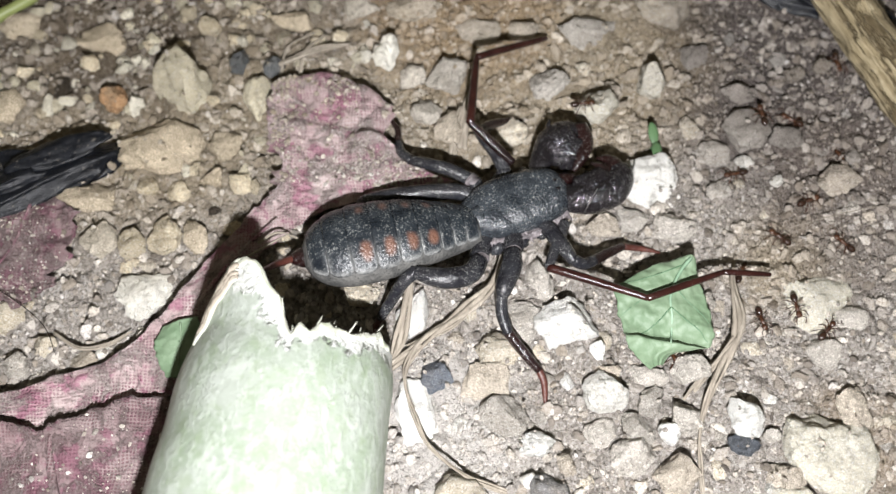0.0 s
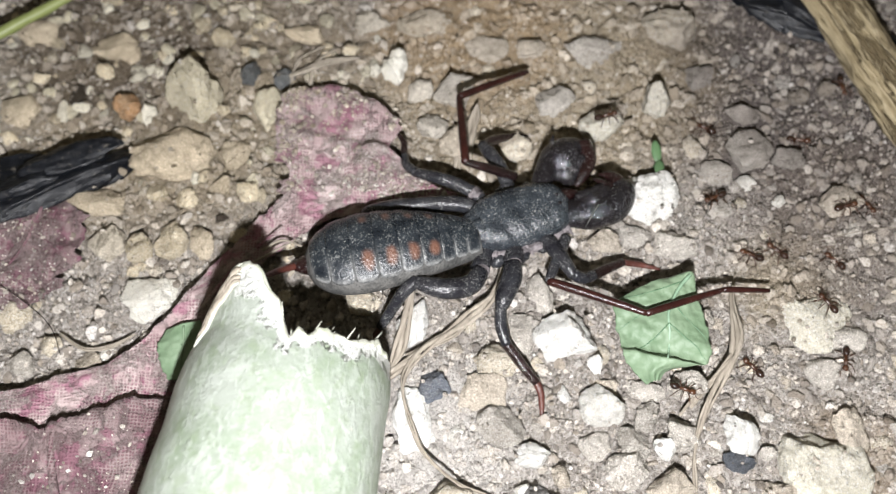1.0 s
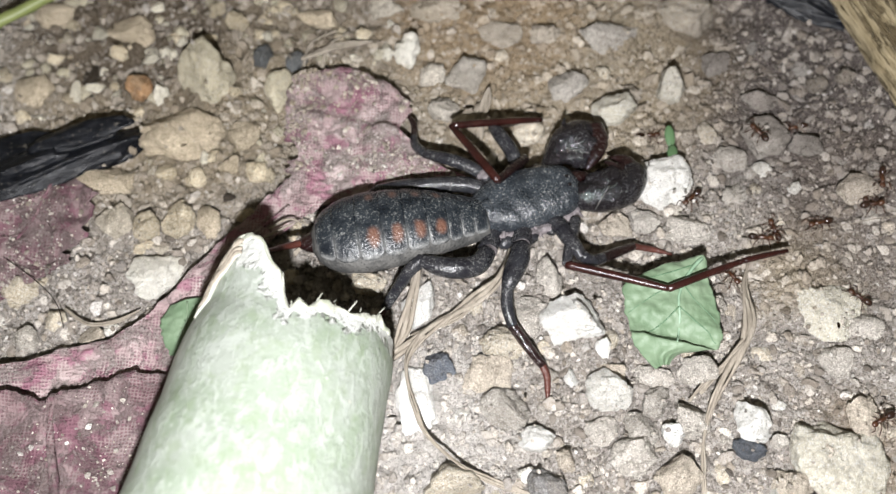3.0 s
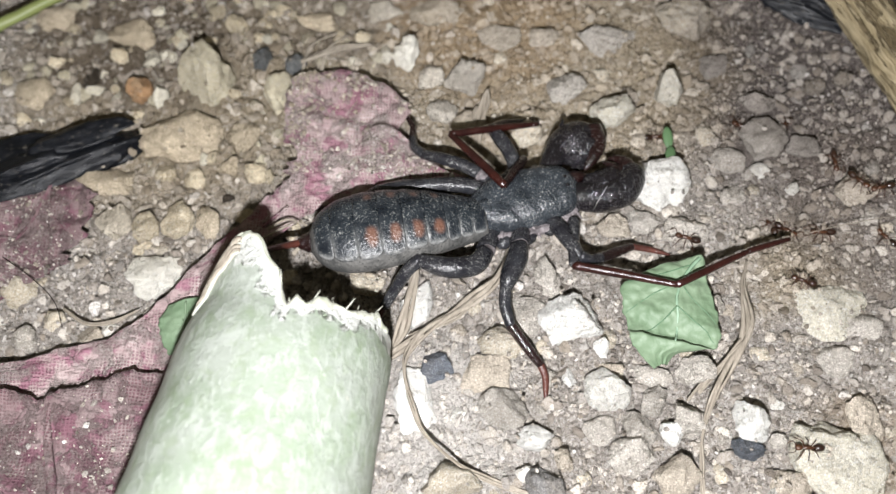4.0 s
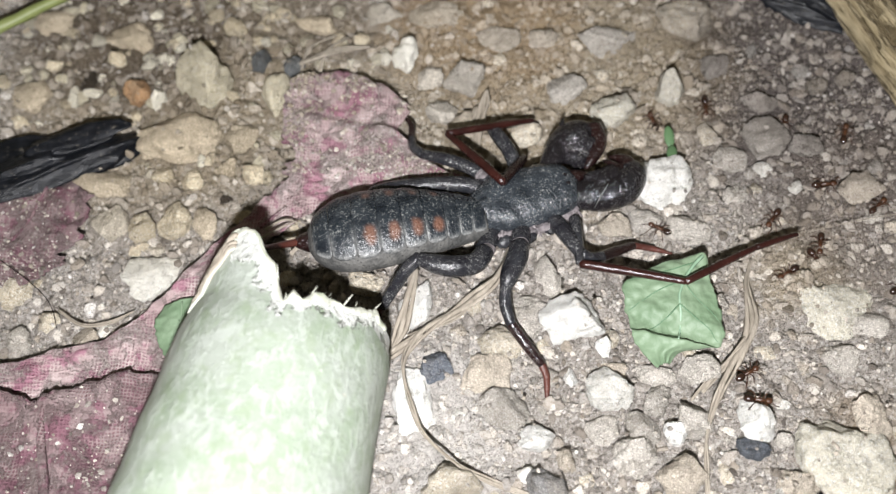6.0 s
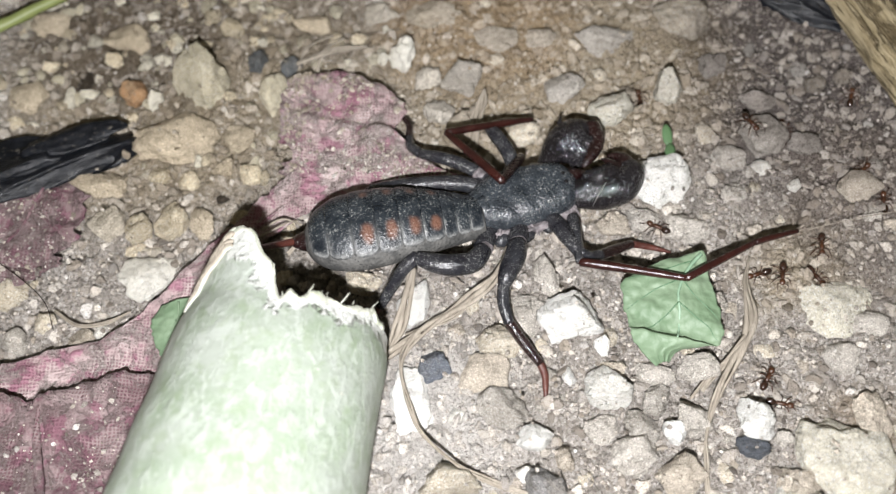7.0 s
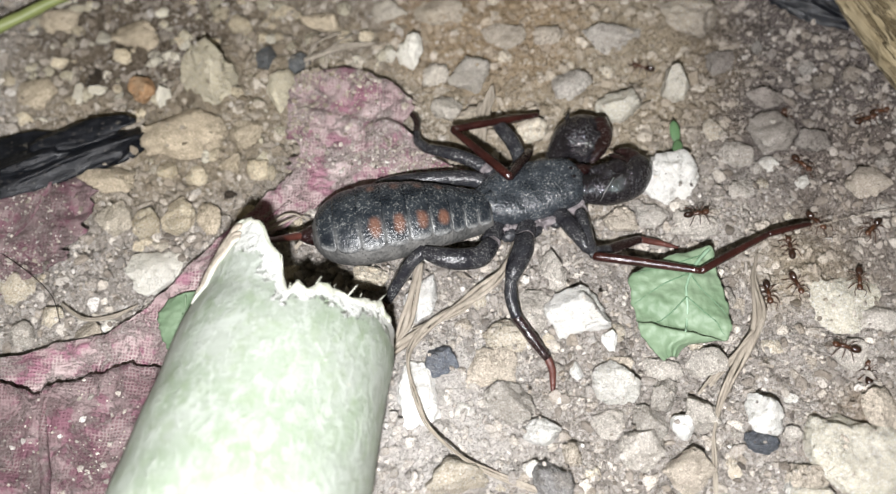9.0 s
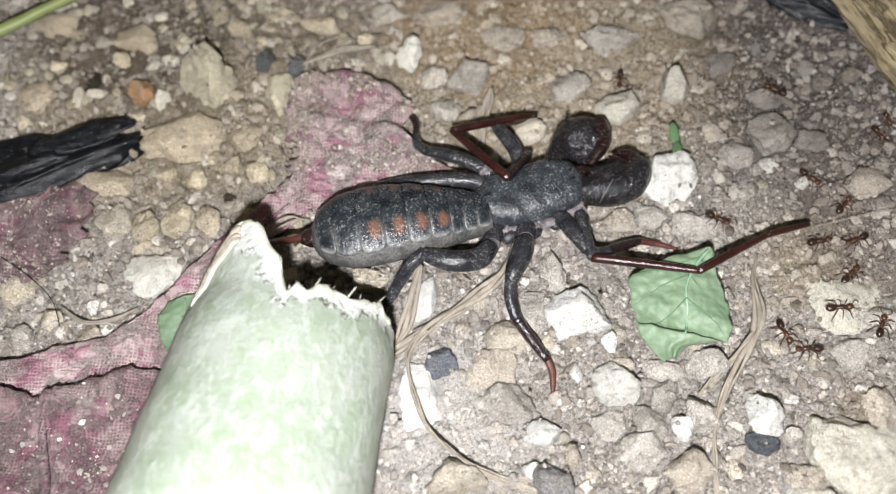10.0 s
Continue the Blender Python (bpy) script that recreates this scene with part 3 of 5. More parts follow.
pebble(1.63, 1.90, 0.20, 0.26, 0.20, "x", 967)
pebble(-0.18, 2.01, 0.48, 0.54, 0.25, "d", 957)
pebble(-0.45, 1.52, 0.66, 0.96, 0.30, "x", 837)
pebble(0.09, 0.41, 0.81, 0.50, 0.35, "c", 886)
pebble(4.55, 0.2, 0.75, 0.5, 0.3, "y", 64)
pebble(5.48, 1.38, 0.53, 0.70, 0.30, "t", 560)
pebble(2.56, 1.21, 0.47, 0.52, 0.25, "g", 860)
pebble(2.01, 1.18, 0.45, 0.46, 0.20, "g", 307)
pebble(2.43, 0.84, 0.61, 0.59, 0.30, "g", 7)
pebble(-0.52, 2.97, 0.48, 0.80, 0.25, "x", 930)
pebble(-1.22, 3.21, 0.51, 0.36, 0.30, "c", 298)
pebble(3.68, 3.03, 0.32, 0.30, 0.20, "g", 586)
pebble(4.35, 1.09, 0.26, 0.22, 0.20, "g", 721)
pebble(5.23, 2.20, 0.54, 0.47, 0.20, "g", 903)
pebble(5.30, 2.95, 1.1, 0.9, 0.2, "y", 19)
pebble(2.16, 2.00, 0.46, 0.26, 0.15, "t", 868)
pebble(2.76, 1.96, 0.54, 0.35, 0.20, "g", 783)
pebble(4.29, 0.39, 0.29, 0.25, 0.20, "w", 520)
pebble(5.69, 2.71, 0.55, 0.44, 0.18, "g", 199)
pebble(-5.62, 0.58, 0.19, 0.22, 0.20, "x", 423)
pebble(0.04, 6.93, 0.69, 0.58, 0.30, "g", 433)
pebble(-0.50, 6.96, 0.43, 0.43, 0.25, "g", 613)
pebble(0.58, 7.81, 0.79, 0.59, 0.18, "t", 295)
pebble(-0.47, 8.31, 0.97, 0.49, 0.20, "t", 441)
pebble(1.32, 7.79, 0.53, 0.39, 0.22, "t", 462)
pebble(-2.46, 8.08, 0.70, 0.39, 0.22, "t", 165)
pebble(-1.33, 8.32, 0.62, 0.40, 0.22, "g", 238)
pebble(-0.29, 6.26, 0.51, 0.48, 0.28, "g", 312)
pebble(0.07, 5.94, 0.51, 0.57, 0.25, "t", 265)
pebble(-6.98, 8.14, 0.79, 0.49, 0.20, "t", 832)
pebble(-5.63, 7.87, 0.88, 0.59, 0.20, "t", 816)
pebble(-5.72, 7.37, 0.35, 0.29, 0.20, "c", 44)
pebble(-6.76, 7.26, 0.35, 0.25, 0.20, "c", 83)
pebble(-3.38, 5.74, 0.51, 0.47, 0.22, "t", 47)
pebble(-3.12, 5.09, 0.42, 0.41, 0.22, "c", 473)
pebble(-3.58, 5.21, 0.37, 0.34, 0.20, "t", 641)
pebble(-4.07, 5.00, 0.38, 0.37, 0.20, "c", 287)
pebble(-4.54, 5.10, 0.33, 0.32, 0.20, "c", 531)
pebble(5.53, 6.82, 0.34, 0.29, 0.20, "c", 547)
pebble(5.98, 6.93, 0.29, 0.25, 0.20, "c", 663)
pebble(4.00, 7.18, 0.43, 0.39, 0.20, "g", 482)
pebble(5.19, 5.62, 0.51, 0.38, 0.22, "g", 717)
pebble(4.10, 4.81, 0.41, 0.37, 0.20, "g", 351)
pebble(4.08, 5.42, 0.50, 0.41, 0.20, "g", 148)
pebble(1.33, 3.38, 0.42, 0.75, 0.25, "g", 52)



build_ground()


def build_clods():
    """Small loose stones that lie between the larger ones, out of a dozen shapes."""
    r = random.Random(23)
    kinds = "cgtwctgwcg"
    forms = []
    for i in range(20):
        size = r.uniform(0.13, 0.32)
        k = kinds[i % 10]
        forms.append((k, size, mesh_of("pebble", *rock(900 + i, size * r.uniform(1, 1.4), size, size * 0.75, 3), STONE[k])))
    made = 0
    while made < 120:
        x, y = r.uniform(-7.8, 7.2), r.uniform(-0.3, 9.4)
        if any(((x - sx) / w) ** 2 + ((y - sy) / d) ** 2 < 0.42 for sx, sy, w, d, _ in TOPS):
            continue
        if (-3.6 < x < -0.6 and y < 2.6) or (-2.2 < x < 2.7 and 3.2 < y < 5.8) or (-3 < x < -0.3 and 5 < y < 6.8) or (x < -3.5 and y < 2.2):
            continue
        k, size, me = r.choice(forms)
        if x < -1.5 and y > 5.5 and k not in "cw" and r.random() < 0.6:
            continue
        ob = new("pebble", me)
        ob.location = (x * CM, y * CM, (soil_height(x, y) - size * 0.08) * CM)
        ob.rotation_euler = (r.uniform(-0.3, 0.3), r.uniform(-0.3, 0.3), r.uniform(0, 6.28))
        tagged(ob, KINDS[k], "pebble", "stones on the soil")
        made += 1


build_clods()


def build_loose_pebbles():
    """Bright chips in the litter behind the pink leaf."""
    r = random.Random(77)
    forms = {k: [mesh_of("pebble", *rock(1200 + i + ord(k), r.uniform(0.9, 1.5), 1.0, 0.7, 3), STONE[k]) for i in range(4)] for k in "cwy"}
    for i in range(300):
        x, y = r.uniform(-7.6, -1.2), r.uniform(5.0, 9.2)
        if (-2.8 < x < -0.6 and y < 7.0) or (x < -5 and y < 6.4) or any(((x - sx) / w) ** 2 + ((y - sy) / d) ** 2 < 0.3 for sx, sy, w, d, _ in TOPS):
            continue
        k = "cwycycyw"[i % 8]
        size = 0.08 + 0.2 * r.random() ** 1.6
        ob = new("pebble", r.choice(forms[k]))
        ob.location = (x * CM, y * CM, (soil_height(x, y) + size * 0.12) * CM)
        ob.rotation_euler = (r.uniform(-0.4, 0.4), r.uniform(-0.4, 0.4), r.uniform(0, 6.28))
        ob.scale = (size, size, size)
        tagged(ob, KINDS[k], "pebble", "stones on the soil")


build_loose_pebbles()


# grit between the stones: too many to count
def build_grit():
    r = random.Random(11)
    shapes = []
    for s in range(16):
        v, f = rock(500 + s, 1, 1, r.uniform(0.6, 0.85), 2, 8)
        shapes.append((np.array(v), np.array(f)))
    verts, faces, k = [], [], 0
    for i in range(18000):
        x, y = r.uniform(-8.8, 8.2), r.uniform(-1.2, 11)
        size = min(0.04 * (1 - r.random()) ** -0.6, 0.17)
        h = stand(x, y)
        if h > soil_height(x, y) + 0.03 and (size > 0.07 or r.random() < 0.97):
            continue
        v, f = shapes[i % len(shapes)]
        a = r.uniform(0, 6.283)
        m = np.array(Euler((r.gauss(0, 0.6), r.gauss(0, 0.6), a)).to_matrix())
        s = np.array((size * r.uniform(0.8, 1.5), size, size * r.uniform(0.6, 1.0)))
        p = (v * s) @ m.T + np.array((x, y, h + size * r.uniform(0.0, 0.25)))
        verts.append(p)
        faces.append(f + k)
        k += len(v)
    crumbs = []
    for s in range(12):
        v, f = rock(700 + s, 1, 1, r.uniform(0.7, 0.95), 1, 4)
        crumbs.append((np.array(v), np.array(f)))
    for i in range(36000):   # crumbs, in drifts
        x, y = r.uniform(-8.4, 7.6), r.uniform(-0.9, 10)
        if noise.noise(Vector((x * 1.1, y * 1.1, 4))) + 0.6 * noise.noise(Vector((x * 3.5, y * 3.5, 9))) < r.uniform(-0.5, 0.35):
            continue
        size = 0.022 + 0.05 * r.random() ** 2
        h = stand(x, y)
        if h > soil_height(x, y) + 0.03 and r.random() < 0.92:
            continue
        v, f = crumbs[i % len(crumbs)]
        m = np.array(Euler((r.gauss(0, 0.5), r.gauss(0, 0.5), r.uniform(0, 6.283))).to_matrix())
        p = (v * np.array((size * r.uniform(0.9, 1.5), size, size * 0.9))) @ m.T + np.array((x, y, h + size * r.uniform(0.1, 0.4)))
        verts.append(p)
        faces.append(f + k)
        k += len(v)
    verts, faces = np.concatenate(verts), np.concatenate(faces)
    ob = new("grit", mesh_of("grit", verts.tolist(), faces.tolist(), GRAVEL, False))
    tagged(ob, "loose beige and grey limestone grit over the soil", "grit", kind="stuff")


build_grit()


# ---------------------------------------------------------------- leaves and plant litter
def sheet(stations, nu, nv, wrinkle, seed, thick=0.025, edge=0.06, arch=0.0, fold=None):
    """A thin leaf between two edges: stations of (left x, y, right x, y, height). Returns the shape and its surface function."""
    c = curve_points(stations, nu)

    def surface(u, v):
        k = u * (len(c) - 1)
        i = min(int(k), len(c) - 2)
        q = c[i] + (c[i + 1] - c[i]) * (k - i)
        out = 1 + edge * (noise.noise(Vector((u * 14, round(v) * 9.0, seed))) + 0.6 * noise.noise(Vector((u * 45, round(v) * 9.0, seed)))) * abs(2 * v - 1)
        w = 0.5 + (v - 0.5) * out
        x, y = q[0] + (q[2] - q[0]) * w, q[1] + (q[3] - q[1]) * w
        p = Vector((x, y, seed))
        z = q[4] + arch * (1 - (2 * v - 1) ** 2)
        z += wrinkle * (noise.noise(p * 1.1) + 0.55 * noise.noise(p * 2.6) + 0.3 * noise.noise(p * 6) + 0.16 * noise.noise(p * 13))
        if fold:
            z += fold(u, v)
        return x, y, max(z, soil_height(x, y) + 0.03)

    nu2 = len(c)
    verts, faces = [], []
    grid = [[surface(i / (nu2 - 1), j / nv) for j in range(nv + 1)] for i in range(nu2)]
    for drop in (0.0, thick):
        for row in grid:
            verts += [(x, y, z - drop) for x, y, z in row]
    w, half = nv + 1, nu2 * (nv + 1)
    for i in range(nu2 - 1):
        for j in range(nv):
            a = (i * w + j, i * w + j + 1, (i + 1) * w + j + 1, (i + 1) * w + j)
            faces.append(a)
            faces.append(tuple(k + half for k in a[::-1]))
    rim = [i * w for i in range(nu2)] + [(nu2 - 1) * w + j for j in range(1, w)] + [i * w + nv for i in range(nu2 - 2, -1, -1)] + [j for j in range(nv - 1, 0, -1)]
    for a, b in zip(rim, rim[1:] + rim[:1]):
        faces.append((a, b, b + half, a + half))
    return (verts, faces), surface


def vein(parent, surface, ends, radius, material, lift=0.004):
    """A raised vein along a line in a leaf's own (u, v)."""
    (u0, v0), (u1, v1) = ends
    pts = []
    for i in range(7):
        k = i / 6
        x, y, z = surface(u0 + (u1 - u0) * k, v0 + (v1 - v0) * k + 0.03 * math.sin(k * 3.1))
        pts.append((x, y, z + lift, radius * (1 - 0.6 * k)))
    return part("vein", tube(pts, 2, 6), material, parent)


def ridge(u, v):
    """The upper half is folded along its middle: a raised lip with the lower part under it."""
    k = u - 0.27 + 0.03 * math.sin(v * 9)
    return (0.14 * math.exp(-(k / 0.022) ** 2) - 0.05 * (1 if k > 0.02 else 0)) * max(0.0, min(1.0, (v - 0.4) * 4)) + 0.07 * math.exp(-((u - 0.16 - 0.1 * v) / 0.02) ** 2)


leaf = thing("dry_leaf", (0, 0, 0), "dried pink-magenta leaf, dusty and crumpled, twisted at its middle", "leaf")
shape, upper = sheet([(-2.1, 6.88, -1.72, 6.95, 0.3), (-2.66, 6.68, -1.4, 6.68, 0.34), (-2.7, 6.1, -0.82, 6.22, 0.32), (-2.66, 5.68, -0.88, 5.74, 0.3), (-2.58, 5.4, -0.42, 5.24, 0.3),
                      (-2.5, 5.1, 0.08, 4.9, 0.3), (-2.62, 4.85, -0.9, 4.75, 0.27), (-2.95, 4.5, -1.9, 4.45, 0.25), (-3.3, 4.0, -2.7, 3.9, 0.27),
                      (-3.7, 3.4, -3.05, 3.3, 0.3), (-4.15, 2.8, -3.4, 2.75, 0.3), (-4.8, 2.3, -3.7, 2.2, 0.32), (-5.7, 1.95, -3.85, 1.75, 0.3),
                      (-7.2, 1.6, -5.6, 1.32, 0.25)], 12, 60, 0.17, 3.0, edge=0.2, fold=ridge)
part("blade", shape, PINKLEAF, leaf)
part("midrib", tube([(-2.5, 4.4, 0.29, 0.02), (-3.1, 3.75, 0.31, 0.03), (-3.6, 3.0, 0.34, 0.035)], 5, 8), PINKLEAF, leaf)
low_leaf = thing("dry_leaf", (0, 0, 0), "dried dull-pink leaf half with a torn upper edge, lying on soil", "leaf")
shape, lower = sheet([(-7.4, 1.52, -7.4, -1.5, 0.48), (-6.2, 1.42, -6.6, -1.6, 0.52), (-5.45, 1.3, -5.8, -1.6, 0.5), (-4.9, 1.5, -5.1, -1.5, 0.52),
                      (-4.4, 1.68, -4.4, -1.2, 0.5), (-3.7, 1.7, -3.6, -0.8, 0.42), (-3.2, 1.5, -3.1, -0.4, 0.2)], 14, 48, 0.16, 9.0, edge=0.08)
part("blade", shape, PLUMLEAF, low_leaf)
part("vein", tube([(-5.3, 1.2, 0.54, 0.03), (-5.2, 0.7, 0.56, 0.05), (-5.0, 0.0, 0.56, 0.06), (-4.9, -0.8, 0.56, 0.05)], 5, 8, rough=0.3), PLUMLEAF, low_leaf)
maroon = thing("dry_leaf", (0, 0, 0), "dark maroon withered leaf crusted with soil", "leaf")
shape, under = sheet([(-6.5, 5.0, -5.9, 4.95, 0.1), (-7.0, 4.6, -5.55, 4.6, 0.2), (-7.3, 4.1, -5.5, 4.05, 0.24), (-7.5, 3.6, -5.8, 3.5, 0.2),
                  (-7.6, 3.2, -6.2, 3.1, 0.14), (-7.4, 2.8, -6.8, 2.8, 0.08)], 12, 36, 0.16, 21.0, edge=0.3)
part("blade", shape, DARKLEAF, maroon)
vein(maroon, under, ((0.05, 0.5), (0.95, 0.45)), 0.03, DARKLEAF)
for u, v in ((0.35, 0.05), (0.6, 0.08), (0.45, 0.95), (0.7, 0.95)):
    vein(maroon, under, ((u - 0.15, 0.5), (u, v)), 0.018, DARKLEAF)

def leaf_crumbs(surface, count, span, seed, label):
    """Soil crumbs scattered over a leaf, in drifts."""
    r = random.Random(seed)
    shapes = [rock(760 + k, 1, 1, r.uniform(0.6, 0.9), 1, 4) for k in range(8)]
    verts, faces, k = [], [], 0
    while count:
        u, v = r.uniform(*span), r.uniform(0.03, 0.97)
        x, y, z = surface(u, v)
        if noise.noise(Vector((x * 1.3, y * 1.3, seed))) + 0.5 * noise.noise(Vector((x * 4, y * 4, seed))) < r.uniform(-0.4, 0.4):
            continue
        count -= 1
        size = min(0.016 * (1 - r.random()) ** -0.45, 0.075)
        f = shapes[count % 8]
        m = Euler((r.gauss(0, 0.5), r.gauss(0, 0.5), r.uniform(0, 6.28))).to_matrix()
        for p in f[0]:
            q = m @ Vector((p[0] * size * 1.3, p[1] * size, p[2] * size))
            verts.append((x + q.x, y + q.y, z + q.z + size * 0.2))
        faces += [tuple(i + k for i in q) for q in f[1]]
        k = len(verts)
    ob = new("soil_crumbs", mesh_of("soil_crumbs", verts, faces, GRAVEL, False))
    tagged(ob, label, "soil", kind="stuff")


leaf_crumbs(upper, 1400, (0.0, 0.42), 6, "pale soil crumbs over the upper half of the pink leaf")
leaf_crumbs(lower, 500, (0.25, 0.9), 8, "pale soil crumbs over the dull pink leaf")
leaf_crumbs(under, 500, (0.1, 0.95), 9, "soil crumbs over the maroon leaf")

green = thing("green_leaf", (0, 0, 0), "limp pale-green leaf with a folded lower edge", "leaf")


def crease(u, v):
    k = u - 0.62 - 0.12 * (v - 0.5)
    return 0.12 * max(0.0, min(1.0, k * 28)) - 0.45 * max(0.0, k - 0.05) - 0.08 * math.exp(-((k + 0.06) / 0.06) ** 2) + 0.05 * max(0.0, k) * math.sin(v * 23 + 9 * u)


shape, face = sheet([(3.36, 3.56, 3.5, 3.5, 0.5), (2.8, 3.38, 3.52, 3.2, 0.45), (2.34, 3.08, 3.6, 2.82, 0.4), (2.4, 2.62, 3.64, 2.5, 0.4),
                     (2.44, 2.28, 3.58, 2.26, 0.36), (2.6, 2.1, 3.06, 2.17, 0.32), (2.76, 2.0, 2.94, 2.06, 0.28)], 14, 44, 0.11, 5.0, 0.02, 0.07, 0.1, crease)
part("blade", shape, GREENLEAF, green)
vein(green, face, ((0.02, 0.6), (0.66, 0.5)), 0.03, LEAFRIB)
for u, v in ((0.3, 0.04), (0.46, 0.03), (0.62, 0.06), (0.46, 0.97), (0.62, 0.95)):
    vein(green, face, ((u - 0.22, 0.57), (u, v)), 0.011, LEAFGROOVE)

bit = thing("green_leaf", (0, 0, 0), "small torn piece of green leaf beside the cut stem", "leaf")
shape, face = sheet([(-4.0, 2.72, -3.5, 2.85, 0.42), (-4.08, 2.5, -3.4, 2.6, 0.42), (-4.02, 2.25, -3.45, 2.3, 0.4), (-3.88, 2.0, -3.6, 1.98, 0.35)], 10, 18, 0.08, 14.0, 0.02, 0.12, 0.08)
part("blade", shape, GREENLEAF, bit)
vein(bit, face, ((0.05, 0.55), (0.95, 0.5)), 0.015, GREENLEAF)

sprig = thing("sprout", (3.16, 5.56, 0.05), "tiny bright-green seedling with two oval leaflets", "seedling")
part("leaflet", ball((0.0, 0.13, 0.22), (0.075, 0.18, 0.03), (12, 0, 5)), SPROUT, sprig)
part("leaflet", ball((0.02, -0.17, 0.24), (0.075, 0.16, 0.03), (-10, 4, -8)), SPROUT, sprig)
part("stalk", tube([(0, 0, -0.1, 0.02), (0.0, 0.01, 0.1, 0.018), (0.01, -0.02, 0.22, 0.016)], 4, 6), SPROUT, sprig)


def build_stem():
    """A thick cut stem lying on the soil, its hollow end torn and frayed."""
    st = thing("cut_stem", (-1.93, 2.1, 0), "thick pale-green cut plant stem with a frayed torn end", "plant stem")
    ax = np.array((-0.11, -0.994, 0.0))
    side = np.array((0.994, -0.11, 0.0))
    sides, rows = 180, 46
    r = random.Random(5)

    def reach(g):
        """How far the torn rim runs past the cut, by the angle round the stem (90 on top, 180 on the -x side)."""
        a = math.degrees(g) % 360
        long = np.interp(a, (0, 16, 26, 34, 50, 66, 72, 78, 81, 86, 90, 96, 102, 108, 114, 122, 132, 144, 165, 215, 300, 360),
                         (0.08, 0.1, 0.2, 0.1, 0.02, 0.06, -0.06, 0.02, -0.16, 0.05, 0.3, 0.44, 0.62, 0.78, 0.86, 0.8, 0.52, 0.05, -0.15, 0.1, 0.05, 0.08))
        return long + 0.05 * noise.noise(Vector((a * 0.12, 2, 0))) + 0.018 * noise.noise(Vector((a * 0.3, 5, 0)))

    def radius(s):
        return 1.34 + 0.14 * min(1.0, max(0.0, s) / 2.6) - 0.06 * max(0.0, 1 - max(s, 0.0) / 0.5) ** 2

    def point(s, g, inset):
        rad = radius(s) - inset
        lump = 1 + 0.02 * noise.noise(Vector((s * 1.5, math.cos(g) * 1.5, math.sin(g) * 1.5)))
        lift = 0.94 + 0.24 * min(1.0, max(0.0, s) / 2.6)
        p = ax * s + side * (rad * lump * math.cos(g) - 0.11 - 0.04 * min(1.0, max(0.0, s) / 2.6))
        return (p[0], p[1], lift + rad * lump * math.sin(g))

    for name, inset, mat in (("skin", 0.0, STEM), ("fibre_wall", 0.14, PITH)):
        verts, faces, torn = [], [], []
        for i in range(rows + 1):
            for j in range(sides):
                g = 2 * math.pi * j / sides
                start = -reach(g) + (0.05 if inset else 0.0)
                k = i / rows
                s = start + (9.0 - start) * k ** 2
                thin = 0.10 * max(0.0, 1 - (s - start) / 0.35) if inset else 0.0
                verts.append(point(s, g, inset - thin))
                torn.append(max(0.0, 1 - (s - start) / (0.75 if 85 < math.degrees(g) < 122 else 0.42)))
        for i in range(rows):
            for j in range(sides):
                k = (j + 1) % sides
                f = (i * sides + j, i * sides + k, (i + 1) * sides + k, (i + 1) * sides + j)
                faces.append(f if inset else f[::-1])
        if not inset:
            faces.append(tuple(rows * sides + j for j in range(sides)))
        wall = part(name, (verts, faces), mat, st)
        wall.data.attributes.new("torn", "FLOAT", "POINT").data.foreach_set("value", torn)
    verts, faces, n, m = [], [], 130, 6   # pale torn layer folded over the rim
    for i in range(n + 1):
        a = 12 + 108 * i / n
        g = radians(a)
        deep = max(0.03, 0.08 + 0.12 * noise.noise(Vector((a * 0.07, 8, 0))) + 0.1 * noise.noise(Vector((a * 0.16, 3, 0))) + 0.03 * noise.noise(Vector((a * 0.5, 3, 0))))
        for k in range(m + 1):
            s = -reach(g) - 0.015 + deep * k / m
            verts.append(point(s, g, -0.012 - 0.016 * math.sin(math.pi * k / m) + (0.03 if k == m else 0)))
    for i in range(n):
        for k in range(m):
            q = i * (m + 1) + k
            faces.append((q, q + 1, q + m + 2, q + m + 1))
    part("torn_layer", (verts, faces), PITH, st, "white fibrous layer torn back at the rim")
    for k in range(7):   # dried brown skin along the long side of the tear
        pts = []
        for i in range(9):
            g = radians(119 + 26 * i / 8)
            wob = 0.03 * noise.noise(Vector((i * 0.7, k * 3.1, 0)))
            pts.append((*point(-reach(g) + 0.0 + 0.045 * k + wob, g, -0.015 + 0.006 * (k % 2) + wob * 0.5), (0.03 + 0.01 * (k % 3)) * (0.5 if i in (0, 8) else 1.0)))
        part("dry_edge", tube(pts, 4, 7, rough=0.5, seed=k), DRYSKIN if k % 3 else PITH, st, "dried grey-brown strip of skin along the tear")
    plug = ball((ax * 1.1 + np.array((0, 0, 1.15))), (0.5, 1.15, 1.1), (0, 0, 84), rough=0.3, seed=4)
    part("pith", plug, PITH, st, "spongy pale pith inside the stem")
    for i in range(16):
        g = radians(r.uniform(14, 88))
        s = -reach(g) + 0.04
        a = np.array(point(s, g, 0.05))
        n = r.uniform(0.08, 0.24)
        d = -ax * n + np.array((r.gauss(0, 0.05), 0, r.gauss(-0.02, 0.07)))
        part("frayed_fibre", tube([(*a, r.uniform(0.012, 0.022)), (*(a + d * 0.5), 0.012), (*(a + d), 0.006)], 3, 5), PITH, st)
    return st


build_stem()


